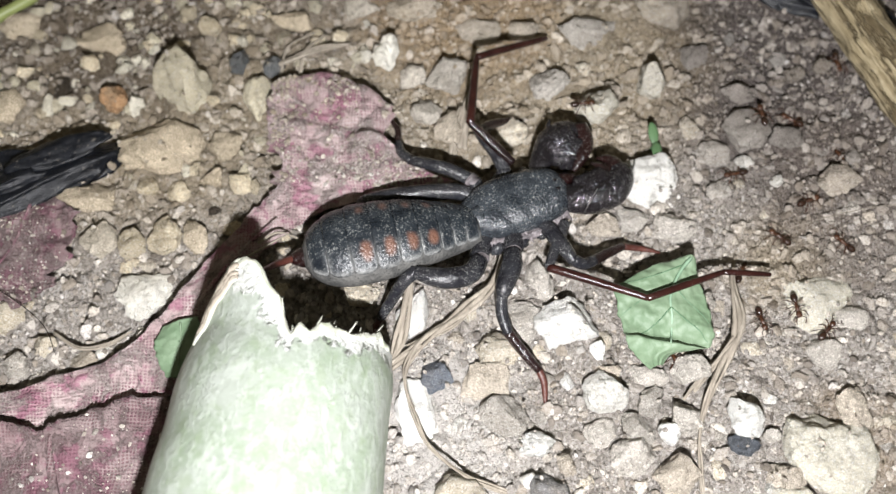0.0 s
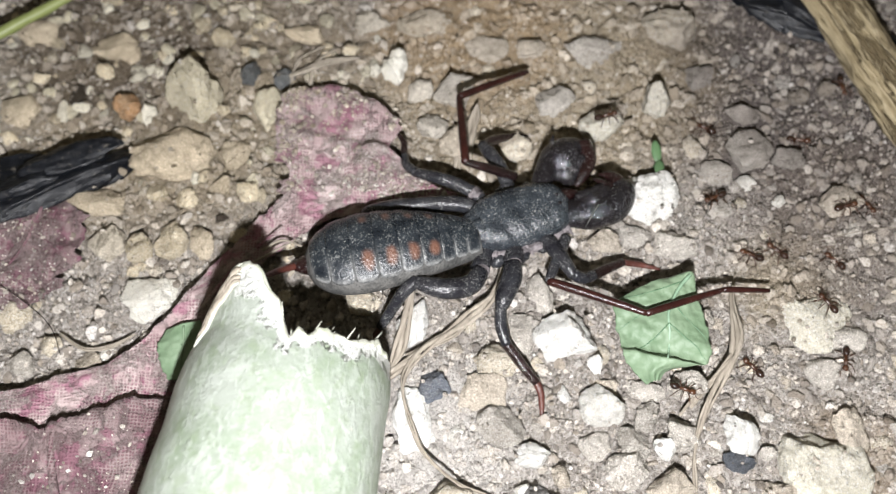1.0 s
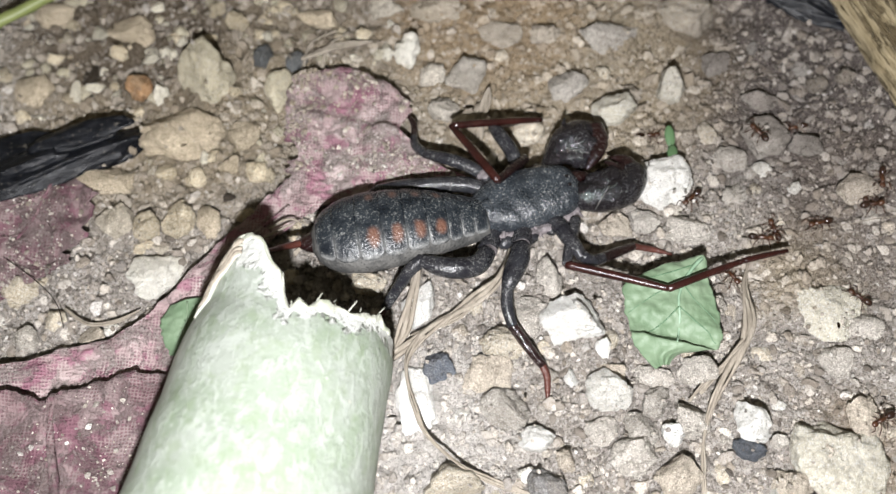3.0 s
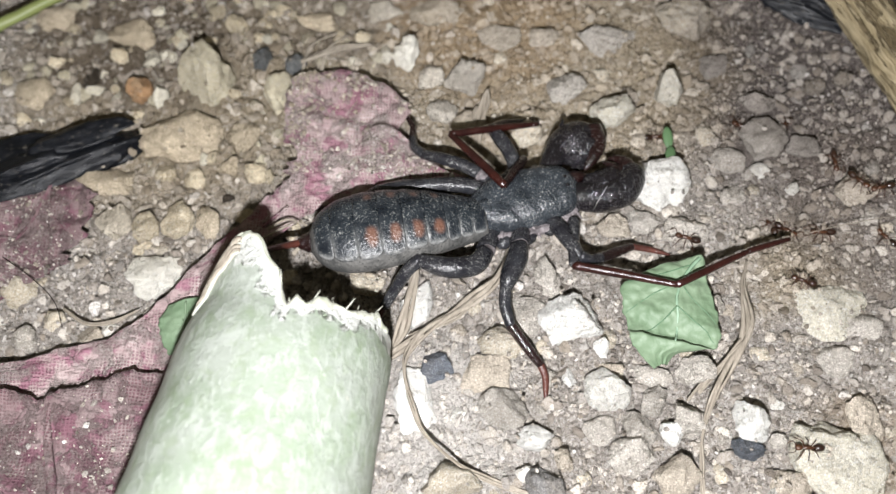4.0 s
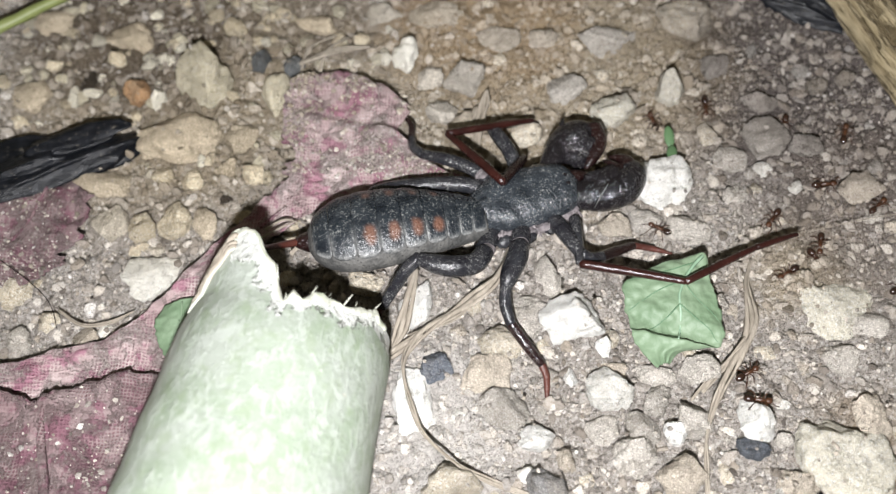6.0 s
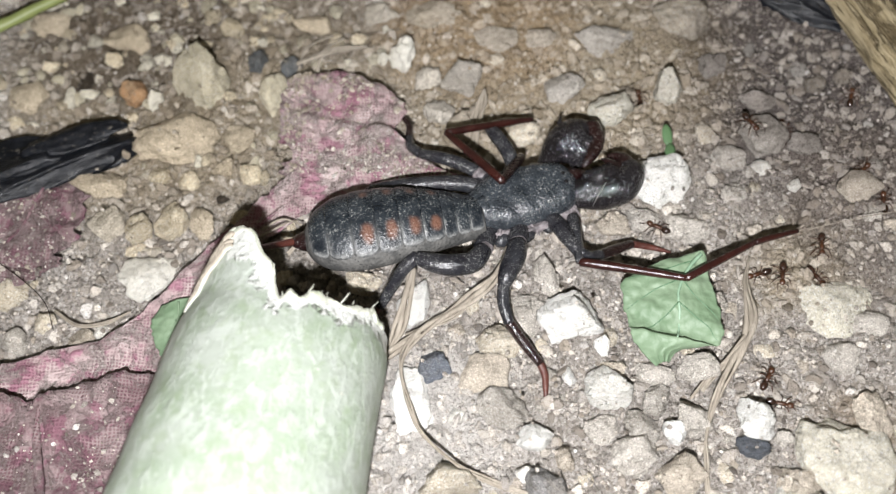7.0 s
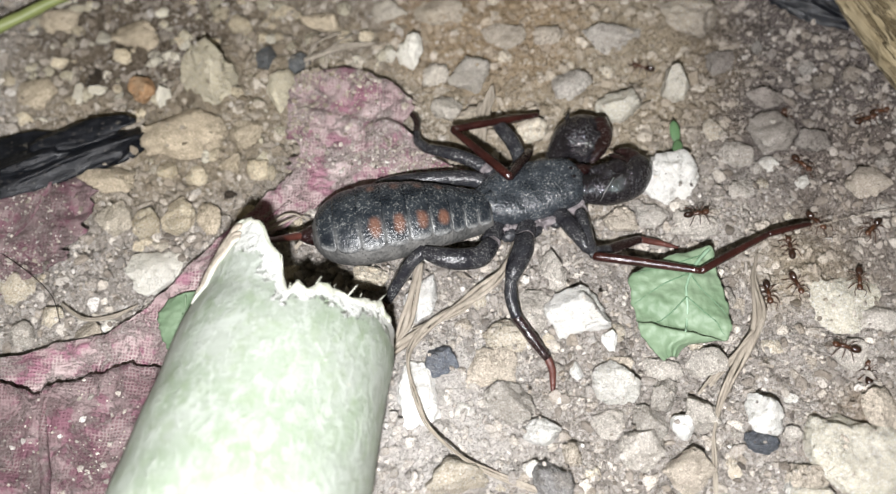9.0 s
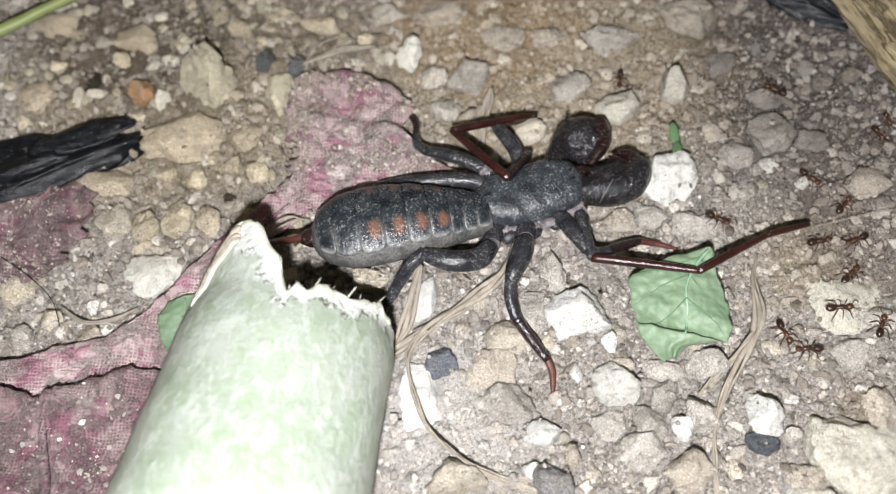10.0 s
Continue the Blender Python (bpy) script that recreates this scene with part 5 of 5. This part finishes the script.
    part("inner_lobe", ball(tuple(np.array((1.74, 5.19, 0.46)) - BASE), (0.24, 0.16, 0.18), (0, 0, -20), rough=0.34, seed=9), C, claw)
    part("tooth", tube(rel((1.54, 5.65, 0.62, 0.045), (1.56, 5.75, 0.66, 0.01)), 3, 8), C, claw)
    claw = part("pincer_arm", tube(rel((1.5, 4.5, 0.48, 0.15), (1.78, 4.5, 0.52, 0.21), (2.1, 4.5, 0.54, 0.25), (2.34, 4.57, 0.54, 0.25)), 6, 22), C, ws, "bulging glossy black claw arm")
    part("inner_lobe", ball(tuple(np.array((2.12, 4.66, 0.56)) - BASE), (0.36, 0.24, 0.25), (0, 0, 22), rough=0.32), C, claw)
    part("seam", tube(rel((1.98, 4.24, 0.6, 0.008), (2.06, 4.34, 0.765, 0.009), (2.16, 4.5, 0.82, 0.006)), 4, 6), SKIN, claw)
    part("forearm", tube(rel((2.3, 4.55, 0.54, 0.245), (2.43, 4.64, 0.54, 0.25), (2.54, 4.82, 0.54, 0.21), (2.5, 4.96, 0.54, 0.16)), 6, 22), C, claw)
    part("finger", tube(rel((2.5, 4.9, 0.55, 0.15), (2.45, 5.03, 0.56, 0.12), (2.35, 5.11, 0.56, 0.07), (2.22, 5.13, 0.54, 0.02)), 6, 14), M, claw, "dark red-brown claw finger")
    part("inner_lobe", ball(tuple(np.array((2.3, 4.84, 0.5)) - BASE), (0.22, 0.2, 0.2), (0, 0, 40), rough=0.15, seed=6), M, claw)
    part("spur", tube(rel((2.3, 4.86, 0.66, 0.07), (2.22, 4.94, 0.68, 0.05), (2.12, 5.0, 0.66, 0.012)), 4, 8), M, claw)
    part("jaw", tube(rel((1.6, 4.72, 0.55, 0.13), (1.74, 4.78, 0.55, 0.12), (1.88, 4.84, 0.52, 0.06)), 4, 12), M, ws)
    return ws


SCORPION = build_whip_scorpion()


def feeler(lengths, radii, names, mats):
    """The pieces of a long thin feeling leg, each along its own +x from a joint at the origin."""
    out = []
    for n, (length, r, name, mat) in enumerate(zip(lengths, radii, names, mats)):
        shape = tube([(0, 0, 0, r), (length * 0.3, 0, 0.012, r * 1.05), (length * 0.75, 0, 0.01, r * 0.9), (length, 0, 0, r * 0.72)], 5, 12)
        if n == 2:
            for k in range(9):
                x = length * (0.5 + 0.055 * k)
                shape = joined(shape, ball((x, 0, 0), (0.018, r * 0.92, r * 0.92), rings=6, sides=10))
        ob = part(name, shape, mat, SCORPION, "long slender red-brown feeler leg piece")
        out.append(ob)
    return out


LEFT_LENGTHS, RIGHT_LENGTHS = (0.86, 1.24, 1.45), (0.8, 1.42, 1.2, 0.7)
FEELER_A = feeler(LEFT_LENGTHS, (0.07, 0.062, 0.055), ("feeler_femur", "feeler_tibia", "feeler_tarsus"), (MAHOGANY, REDDISH, REDDISH))
FEELER_B = feeler(RIGHT_LENGTHS, (0.085, 0.062, 0.052, 0.042), ("feeler_femur", "feeler_tibia", "feeler_tarsus", "feeler_tip"), (LEGBLACK, REDDISH, REDDISH, REDDISH))


# ---------------------------------------------------------------- ants
def build_ant():
    a = thing("ant", (0, 0, 0), "small amber-brown ant with a dark shiny gaster", "ant", "ants round the whip scorpion")
    part("gaster", ball((-0.125, 0, 0.07), (0.075, 0.052, 0.05), rings=10, sides=12), ANT_DARK, a, "dark shiny gaster")
    part("thorax", joined(tube([(-0.06, 0, 0.055, 0.014), (-0.03, 0, 0.065, 0.022), (0.03, 0, 0.07, 0.03), (0.08, 0, 0.068, 0.018)], 4, 10),
                          ball((-0.06, 0, 0.075), (0.014, 0.014, 0.022), rings=6, sides=8)), ANT_RED, a)
    part("head", ball((0.125, 0, 0.068), (0.05, 0.044, 0.034), rings=10, sides=12), ANT_RED, a)
    for s in (-1, 1):
        part("antenna", tube([(0.155, 0.02 * s, 0.08, 0.006), (0.2, 0.075 * s, 0.1, 0.006), (0.26, 0.06 * s, 0.05, 0.007)], 3, 5), ANT_RED, a)
        for x, dx in ((0.05, 0.08), (0.01, 0.0), (-0.03, -0.09)):
            part("leg", tube([(x, 0.02 * s, 0.055, 0.008), (x + dx * 0.5, 0.075 * s, 0.1, 0.008), (x + dx, 0.13 * s, 0.03, 0.007), (x + dx * 1.3, 0.155 * s, 0.0, 0.004)], 3, 5), ANT_RED, a)
    return a


ANT = build_ant()
COLONY = [ANT] + [copy_thing(ANT, pose(0, 0, 0)) for _ in range(13)]


# ---------------------------------------------------------------- what moves
def along(a, b):
    """A pose at a with +x towards b, and z as far up as can be (centimetres in, metres out)."""
    d = (Vector(b) - Vector(a)).normalized()
    y = Vector((0, 0, 1)).cross(d).normalized()
    z = d.cross(y)
    m = Matrix((d, y, z)).transposed().to_4x4()
    m.translation = Vector(a) * CM
    return m


def chain(pieces, lengths, root, rows, heights):
    """Keys a feeler's pieces from joint to joint; rows hold the joints' places in the plan."""
    keys = [[] for _ in pieces]
    for t, *xy in rows:
        a = Vector(root) - Vector(BASE)
        for k, h in enumerate(heights):
            b = Vector((xy[2 * k], xy[2 * k + 1], h)) - Vector(BASE)
            b = a + (b - a).normalized() * lengths[k]
            keys[k].append((t, along(a, b)))
            a = b
    for ob, r in zip(pieces, keys):
        walk(ob, r)


def ant_walk(ob, rows):
    walk(ob, [(t, pose(x * CM, y * CM, (stand(x, y) + 0.01) * CM, 0, 0, turn)) for t, x, y, turn in rows])


def motions():
    chain(FEELER_A, LEFT_LENGTHS, (0.98, 5.1, 0.55), [
        (0.0, 0.36, 5.54, 0.50, 6.69, 1.49, 7.37),
        (0.5, 0.32, 5.39, 0.44, 6.53, 1.44, 7.32),
        (1.0, 0.25, 5.09, 0.14, 6.35, 1.14, 7.08),
        (1.2, 0.37, 4.25, -0.27, 5.16, 0.68, 5.71),
        (1.5, 0.51, 4.48, 0.05, 5.52, 1.33, 6.09),
        (2.0, 0.57, 4.46, 0.03, 5.50, 1.38, 6.06),
        (2.5, 0.54, 4.47, -0.03, 5.45, 1.40, 5.99),
        (4.0, 0.69, 4.35, -0.09, 5.33, 1.36, 5.89),
        (4.5, 0.64, 4.33, -0.13, 5.33, 1.27, 5.96),
        (5.0, 0.73, 4.35, -0.10, 5.32, 1.28, 5.87),
        (5.5, 0.68, 4.38, -0.15, 5.34, 1.29, 5.96),
        (7.0, 0.71, 4.38, -0.14, 5.36, 1.31, 5.96),
        (7.5, 0.69, 4.38, -0.15, 5.37, 1.30, 5.97),
        (8.0, 0.71, 4.35, -0.14, 5.33, 1.30, 5.90),
        (8.5, 0.71, 4.34, -0.12, 5.31, 1.29, 5.97),
        (9.0, 0.70, 4.34, -0.13, 5.30, 1.28, 5.97),
        (9.5, 0.70, 4.34, -0.13, 5.31, 1.29, 5.98),
        (10.0, 0.69, 4.36, -0.13, 5.32, 1.26, 6.01),
    ], (1.0, 0.85, 0.35))
    chain(FEELER_B, RIGHT_LENGTHS, (1.7, 4.12, 0.5), [
        (0.0, 1.44, 3.45, 2.71, 2.88, 3.99, 3.33, 4.64, 3.28),
        (0.5, 1.45, 3.44, 2.71, 2.88, 3.92, 3.32, 4.63, 3.28),
        (1.0, 1.44, 3.43, 2.69, 2.89, 3.98, 3.32, 4.66, 3.33),
        (1.5, 1.43, 3.41, 2.76, 2.91, 4.04, 3.35, 4.68, 3.44),
        (2.0, 1.45, 3.41, 2.80, 2.93, 4.04, 3.38, 4.68, 3.50),
        (2.5, 1.50, 3.43, 2.85, 2.96, 4.00, 3.44, 4.73, 3.65),
        (4.0, 1.68, 3.42, 3.02, 3.04, 4.10, 3.63, 4.84, 3.95),
        (4.5, 1.70, 3.43, 3.06, 3.08, 4.15, 3.72, 4.86, 4.08),
        (5.0, 1.74, 3.41, 3.06, 3.06, 4.17, 3.66, 4.86, 3.98),
        (5.5, 1.75, 3.41, 3.04, 3.06, 4.19, 3.66, 4.84, 3.98),
        (7.0, 1.77, 3.41, 3.08, 3.08, 4.15, 3.69, 4.87, 3.99),
        (7.5, 1.82, 3.43, 3.13, 3.10, 4.23, 3.73, 4.84, 4.00),
        (8.0, 1.82, 3.44, 3.15, 3.10, 4.23, 3.75, 4.88, 4.02),
        (8.5, 1.84, 3.42, 3.17, 3.10, 4.24, 3.75, 4.88, 4.03),
        (9.0, 1.85, 3.40, 3.17, 3.11, 4.25, 3.76, 4.88, 4.02),
        (9.5, 1.84, 3.39, 3.19, 3.10, 4.23, 3.75, 4.88, 4.01),
        (10.0, 1.83, 3.40, 3.19, 3.12, 4.25, 3.77, 4.88, 4.03),
    ], (0.62, 0.7, 0.55, 0.4))
    ant_walk(COLONY[0], [(0, 2.11, 6.11, 6), (0.5, 2.29, 6.13, 6), (1, 2.39, 6.16, 17), (1.5, 2.45, 6.20, -41), (2, 2.85, 5.85, -41), (2.5, 2.83, 5.82, 6), (4, 3.01, 5.84, 6), (4.5, 2.94, 5.81, 6), (5, 2.97, 5.86, 72), (5.5, 3.02, 6.01, 108), (7, 2.83, 6.60, 93), (7.5, 2.81, 6.95, 161), (8, 2.58, 7.03, 161), (8.5, 2.68, 7.06, 86), (9, 2.79, 7.14, 161), (9.5, 2.46, 7.13, 236), (10, 2.43, 6.86, 264)])
    ant_walk(COLONY[1], [(0, 4.35, 5.04, -170), (0.5, 4.13, 5.00, -157), (1, 3.99, 4.94, -157), (1.5, 3.89, 4.91, -180), (2, 3.70, 4.91, -198), (2.5, 3.51, 4.97, -123), (4, 3.34, 4.00, -198), (4.5, 2.94, 4.23, -210), (5, 2.96, 4.22, -210), (5.5, 2.94, 4.20, -210), (7, 2.94, 4.18, -210), (7.5, 2.87, 4.17, -210), (8, 2.93, 4.20, -210), (8.5, 2.94, 4.17, -285), (9, 3.36, 4.22, -348), (9.5, 3.59, 4.27, -348), (10, 3.68, 4.22, -389)])
    ant_walk(COLONY[2], [(0, 5.36, 5.98, 145), (0.5, 5.19, 6.10, 70), (1, 5.43, 6.01, -5), (1.5, 5.47, 5.96, -5), (2, 5.48, 5.93, 70), (2.5, 5.29, 5.95, 145), (4, 5.00, 6.13, 220), (4.5, 4.91, 6.02, 145), (5, 4.81, 6.13, 132), (5.5, 4.90, 6.09, 207), (7, 4.97, 5.94, 281), (7.5, 5.09, 5.33, 206), (8, 4.82, 5.39, 281), (8.5, 4.96, 5.23, 311), (9, 4.99, 5.21, 311), (9.5, 5.03, 5.11, 292), (10, 5.11, 5.03, 315)])
    ant_walk(COLONY[3], [(0, 4.82, 5.92, 96), (0.5, 4.76, 6.49, 171), (1, 4.00, 6.28, 152), (1.5, 3.60, 6.49, 77), (2, 4.89, 6.13, 152), (2.5, 4.57, 5.68, 121), (4, 4.35, 6.04, 152), (4.5, 3.89, 6.28, 155), (5, 3.65, 6.39, 155), (5.5, 3.64, 6.46, 230), (7, 4.39, 5.86, 301), (7.5, 4.52, 5.64, 226), (8, 4.35, 5.74, 301), (8.5, 4.70, 5.76, 376), (9, 4.88, 6.10, 451), (9.5, 4.81, 6.38, 505), (10, 4.71, 6.45, 505)])
    ant_walk(COLONY[4], [(0, 6.00, 5.42, -65), (0.5, 6.12, 5.16, -56), (1, 6.30, 4.89, -56), (1.5, 6.33, 4.93, -131), (2, 6.02, 4.84, -56), (2.5, 6.17, 4.67, -131), (4, 5.64, 5.39, -88), (4.5, 5.66, 4.90, -163), (5, 5.27, 5.21, -102), (5.5, 5.22, 4.97, -27), (7, 5.98, 5.17, 48), (7.5, 6.00, 5.31, 90), (8, 6.00, 5.50, 73), (8.5, 6.09, 5.80, 99), (9, 6.05, 6.05, 24), (9.5, 6.20, 6.00, -51), (10, 6.27, 5.85, -65)])
    ant_walk(COLONY[5], [(0, 5.39, 4.58, 23), (0.5, 5.53, 4.64, 17), (1, 5.90, 4.75, 17), (1.5, 5.86, 4.83, -54), (2, 5.99, 4.65, -45), (2.5, 6.11, 4.53, 30), (4, 5.88, 4.96, -45), (4.5, 5.94, 4.73, 30), (5, 5.86, 4.91, -45), (5.5, 5.98, 4.64, 9), (7, 6.22, 4.68, 84), (7.5, 5.75, 4.79, 159), (8, 5.56, 4.84, 227), (8.5, 5.28, 4.54, 234), (9, 5.09, 4.28, 309), (9.5, 5.41, 4.42, 384), (10, 5.51, 4.55, 412)])
    ant_walk(COLONY[6], [(0, 4.88, 4.02, 138), (0.5, 4.95, 4.05, 138), (1, 4.86, 4.13, 138), (1.5, 4.81, 4.20, 146), (2, 4.69, 4.28, 146), (2.5, 4.64, 4.27, 104), (4, 4.61, 4.39, 115), (4.5, 4.54, 4.54, 115), (5, 4.53, 4.53, 115), (5.5, 4.56, 4.63, 190), (7, 4.62, 3.46, 261), (7.5, 4.58, 3.20, 261), (8, 4.58, 3.11, 290), (8.5, 4.63, 2.97, 365), (9, 4.68, 3.26, 290), (9.5, 4.79, 2.78, 365), (10, 5.15, 2.82, 366)])
    ant_walk(COLONY[7], [(0, 4.27, 3.51, 65), (0.5, 4.42, 3.83, 79), (1, 4.46, 4.04, 154), (1.5, 4.04, 3.96, 191), (2, 3.99, 3.91, 116), (2.5, 4.22, 3.98, 41), (4, 4.84, 4.30, -34), (4.5, 5.15, 3.84, 41), (5, 5.03, 3.97, -34), (5.5, 4.92, 3.69, -109), (7, 4.31, 3.50, -163), (7.5, 4.29, 3.55, -90), (8, 4.29, 3.37, -90), (8.5, 4.26, 3.36, -85), (9, 4.28, 3.12, -85), (9.5, 4.21, 3.08, -68), (10, 4.43, 2.54, -68)])
    ant_walk(COLONY[8], [(0, 5.82, 3.92, 133), (0.5, 5.75, 3.95, 133), (1, 5.70, 3.99, 133), (1.5, 5.65, 3.93, 133), (2, 5.39, 4.21, 120), (2.5, 5.27, 4.42, 195), (4, 5.32, 4.22, 180), (4.5, 5.20, 4.22, 105), (5, 5.16, 4.39, 180), (5.5, 5.22, 4.11, 255), (7, 5.24, 3.96, 263), (7.5, 5.20, 3.65, 338), (8, 5.44, 3.78, 263), (8.5, 5.25, 3.24, 338), (9, 5.49, 3.27, 263), (9.5, 5.32, 3.31, 338), (10, 5.43, 3.42, 405)])
    ant_walk(COLONY[9], [(0, 5.30, 2.53, 45), (0.5, 5.66, 2.89, 120), (1, 5.42, 3.23, 125), (1.5, 5.43, 3.26, 50), (2, 5.78, 2.96, 27), (2.5, 5.92, 3.03, 102), (4, 4.94, 3.41, 159), (4.5, 5.01, 3.38, 108), (5, 4.88, 3.79, 33), (5.5, 5.19, 3.88, -42), (7, 5.10, 3.46, -56), (7.5, 5.18, 3.34, 19), (8, 5.31, 3.46, 94), (8.5, 5.21, 3.78, 169), (9, 4.67, 3.85, 94), (9.5, 4.88, 3.95, 19), (10, 5.13, 4.01, 13)])
    ant_walk(COLONY[10], [(0, 4.91, 2.88, -82), (0.5, 4.93, 2.73, -26), (1, 5.58, 2.41, -101), (1.5, 5.22, 2.31, -53), (2, 5.68, 1.71, -39), (2.5, 5.84, 1.58, -114), (4, 4.60, 0.88, -180), (4.5, 4.05, 0.88, -232), (5, 3.72, 1.30, -302), (5.5, 3.84, 1.49, -350), (7, 4.38, 1.59, -372), (7.5, 4.62, 1.54, -355), (8, 5.10, 1.58, -311), (8.5, 5.38, 1.90, -312), (9, 5.47, 2.00, -277), (9.5, 5.49, 2.16, -293), (10, 5.67, 2.59, -293)])
    ant_walk(COLONY[11], [(0, 4.45, 2.76, -78), (0.5, 4.54, 2.32, -153), (1, 4.30, 2.32, -228), (1.5, 3.92, 3.06, -264), (2, 3.88, 3.45, -304), (2.5, 3.96, 3.57, -379), (4, 3.65, 2.79, -454), (4.5, 3.41, 2.23, -497), (5, 3.29, 2.12, -422), (5.5, 3.59, 1.96, -364), (7, 4.24, 1.92, -300), (7.5, 4.34, 2.09, -359), (8, 5.04, 2.10, -341), (8.5, 5.27, 2.18, -266), (9, 5.14, 2.24, -197), (9.5, 5.01, 2.28, -178), (10, 4.69, 2.27, -178)])
    ant_walk(COLONY[12], [(0, 3.14, 2.21, -68), (0.5, 3.12, 2.17, -68), (1, 3.23, 1.90, -21), (1.5, 3.52, 1.79, 4), (2, 4.16, 1.83, 26), (2.5, 4.68, 2.08, 53), (4, 6.24, 4.18, 128), (4.5, 6.09, 4.18, 203), (5, 5.84, 3.62, 278), (5.5, 6.05, 3.35, 353), (7, 6.32, 3.47, 428), (7.5, 6.34, 4.03, 470), (8, 6.24, 4.31, 530), (8.5, 6.01, 4.35, 589), (9, 5.87, 4.19, 589), (9.5, 5.97, 4.19, 567), (10, 5.62, 4.01, 567)])
    ant_walk(COLONY[13], [(0, 6.23, 6.99, -85), (0.5, 6.26, 7.01, -85), (1, 6.24, 6.99, -85), (1.5, 6.26, 6.77, -82), (2, 6.34, 6.20, -98), (2.5, 6.24, 5.45, -91), (4, 6.23, 4.90, -166), (4.5, 6.02, 5.41, -233), (5, 5.79, 5.72, -233), (5.5, 5.76, 5.63, -287), (7, 6.03, 6.53, -287), (7.5, 6.11, 6.50, -287), (8, 6.02, 6.43, -345), (8.5, 6.29, 6.50, -420), (9, 6.30, 6.26, -345), (9.5, 6.43, 6.38, -420), (10, 6.46, 6.17, -442)])


motions()
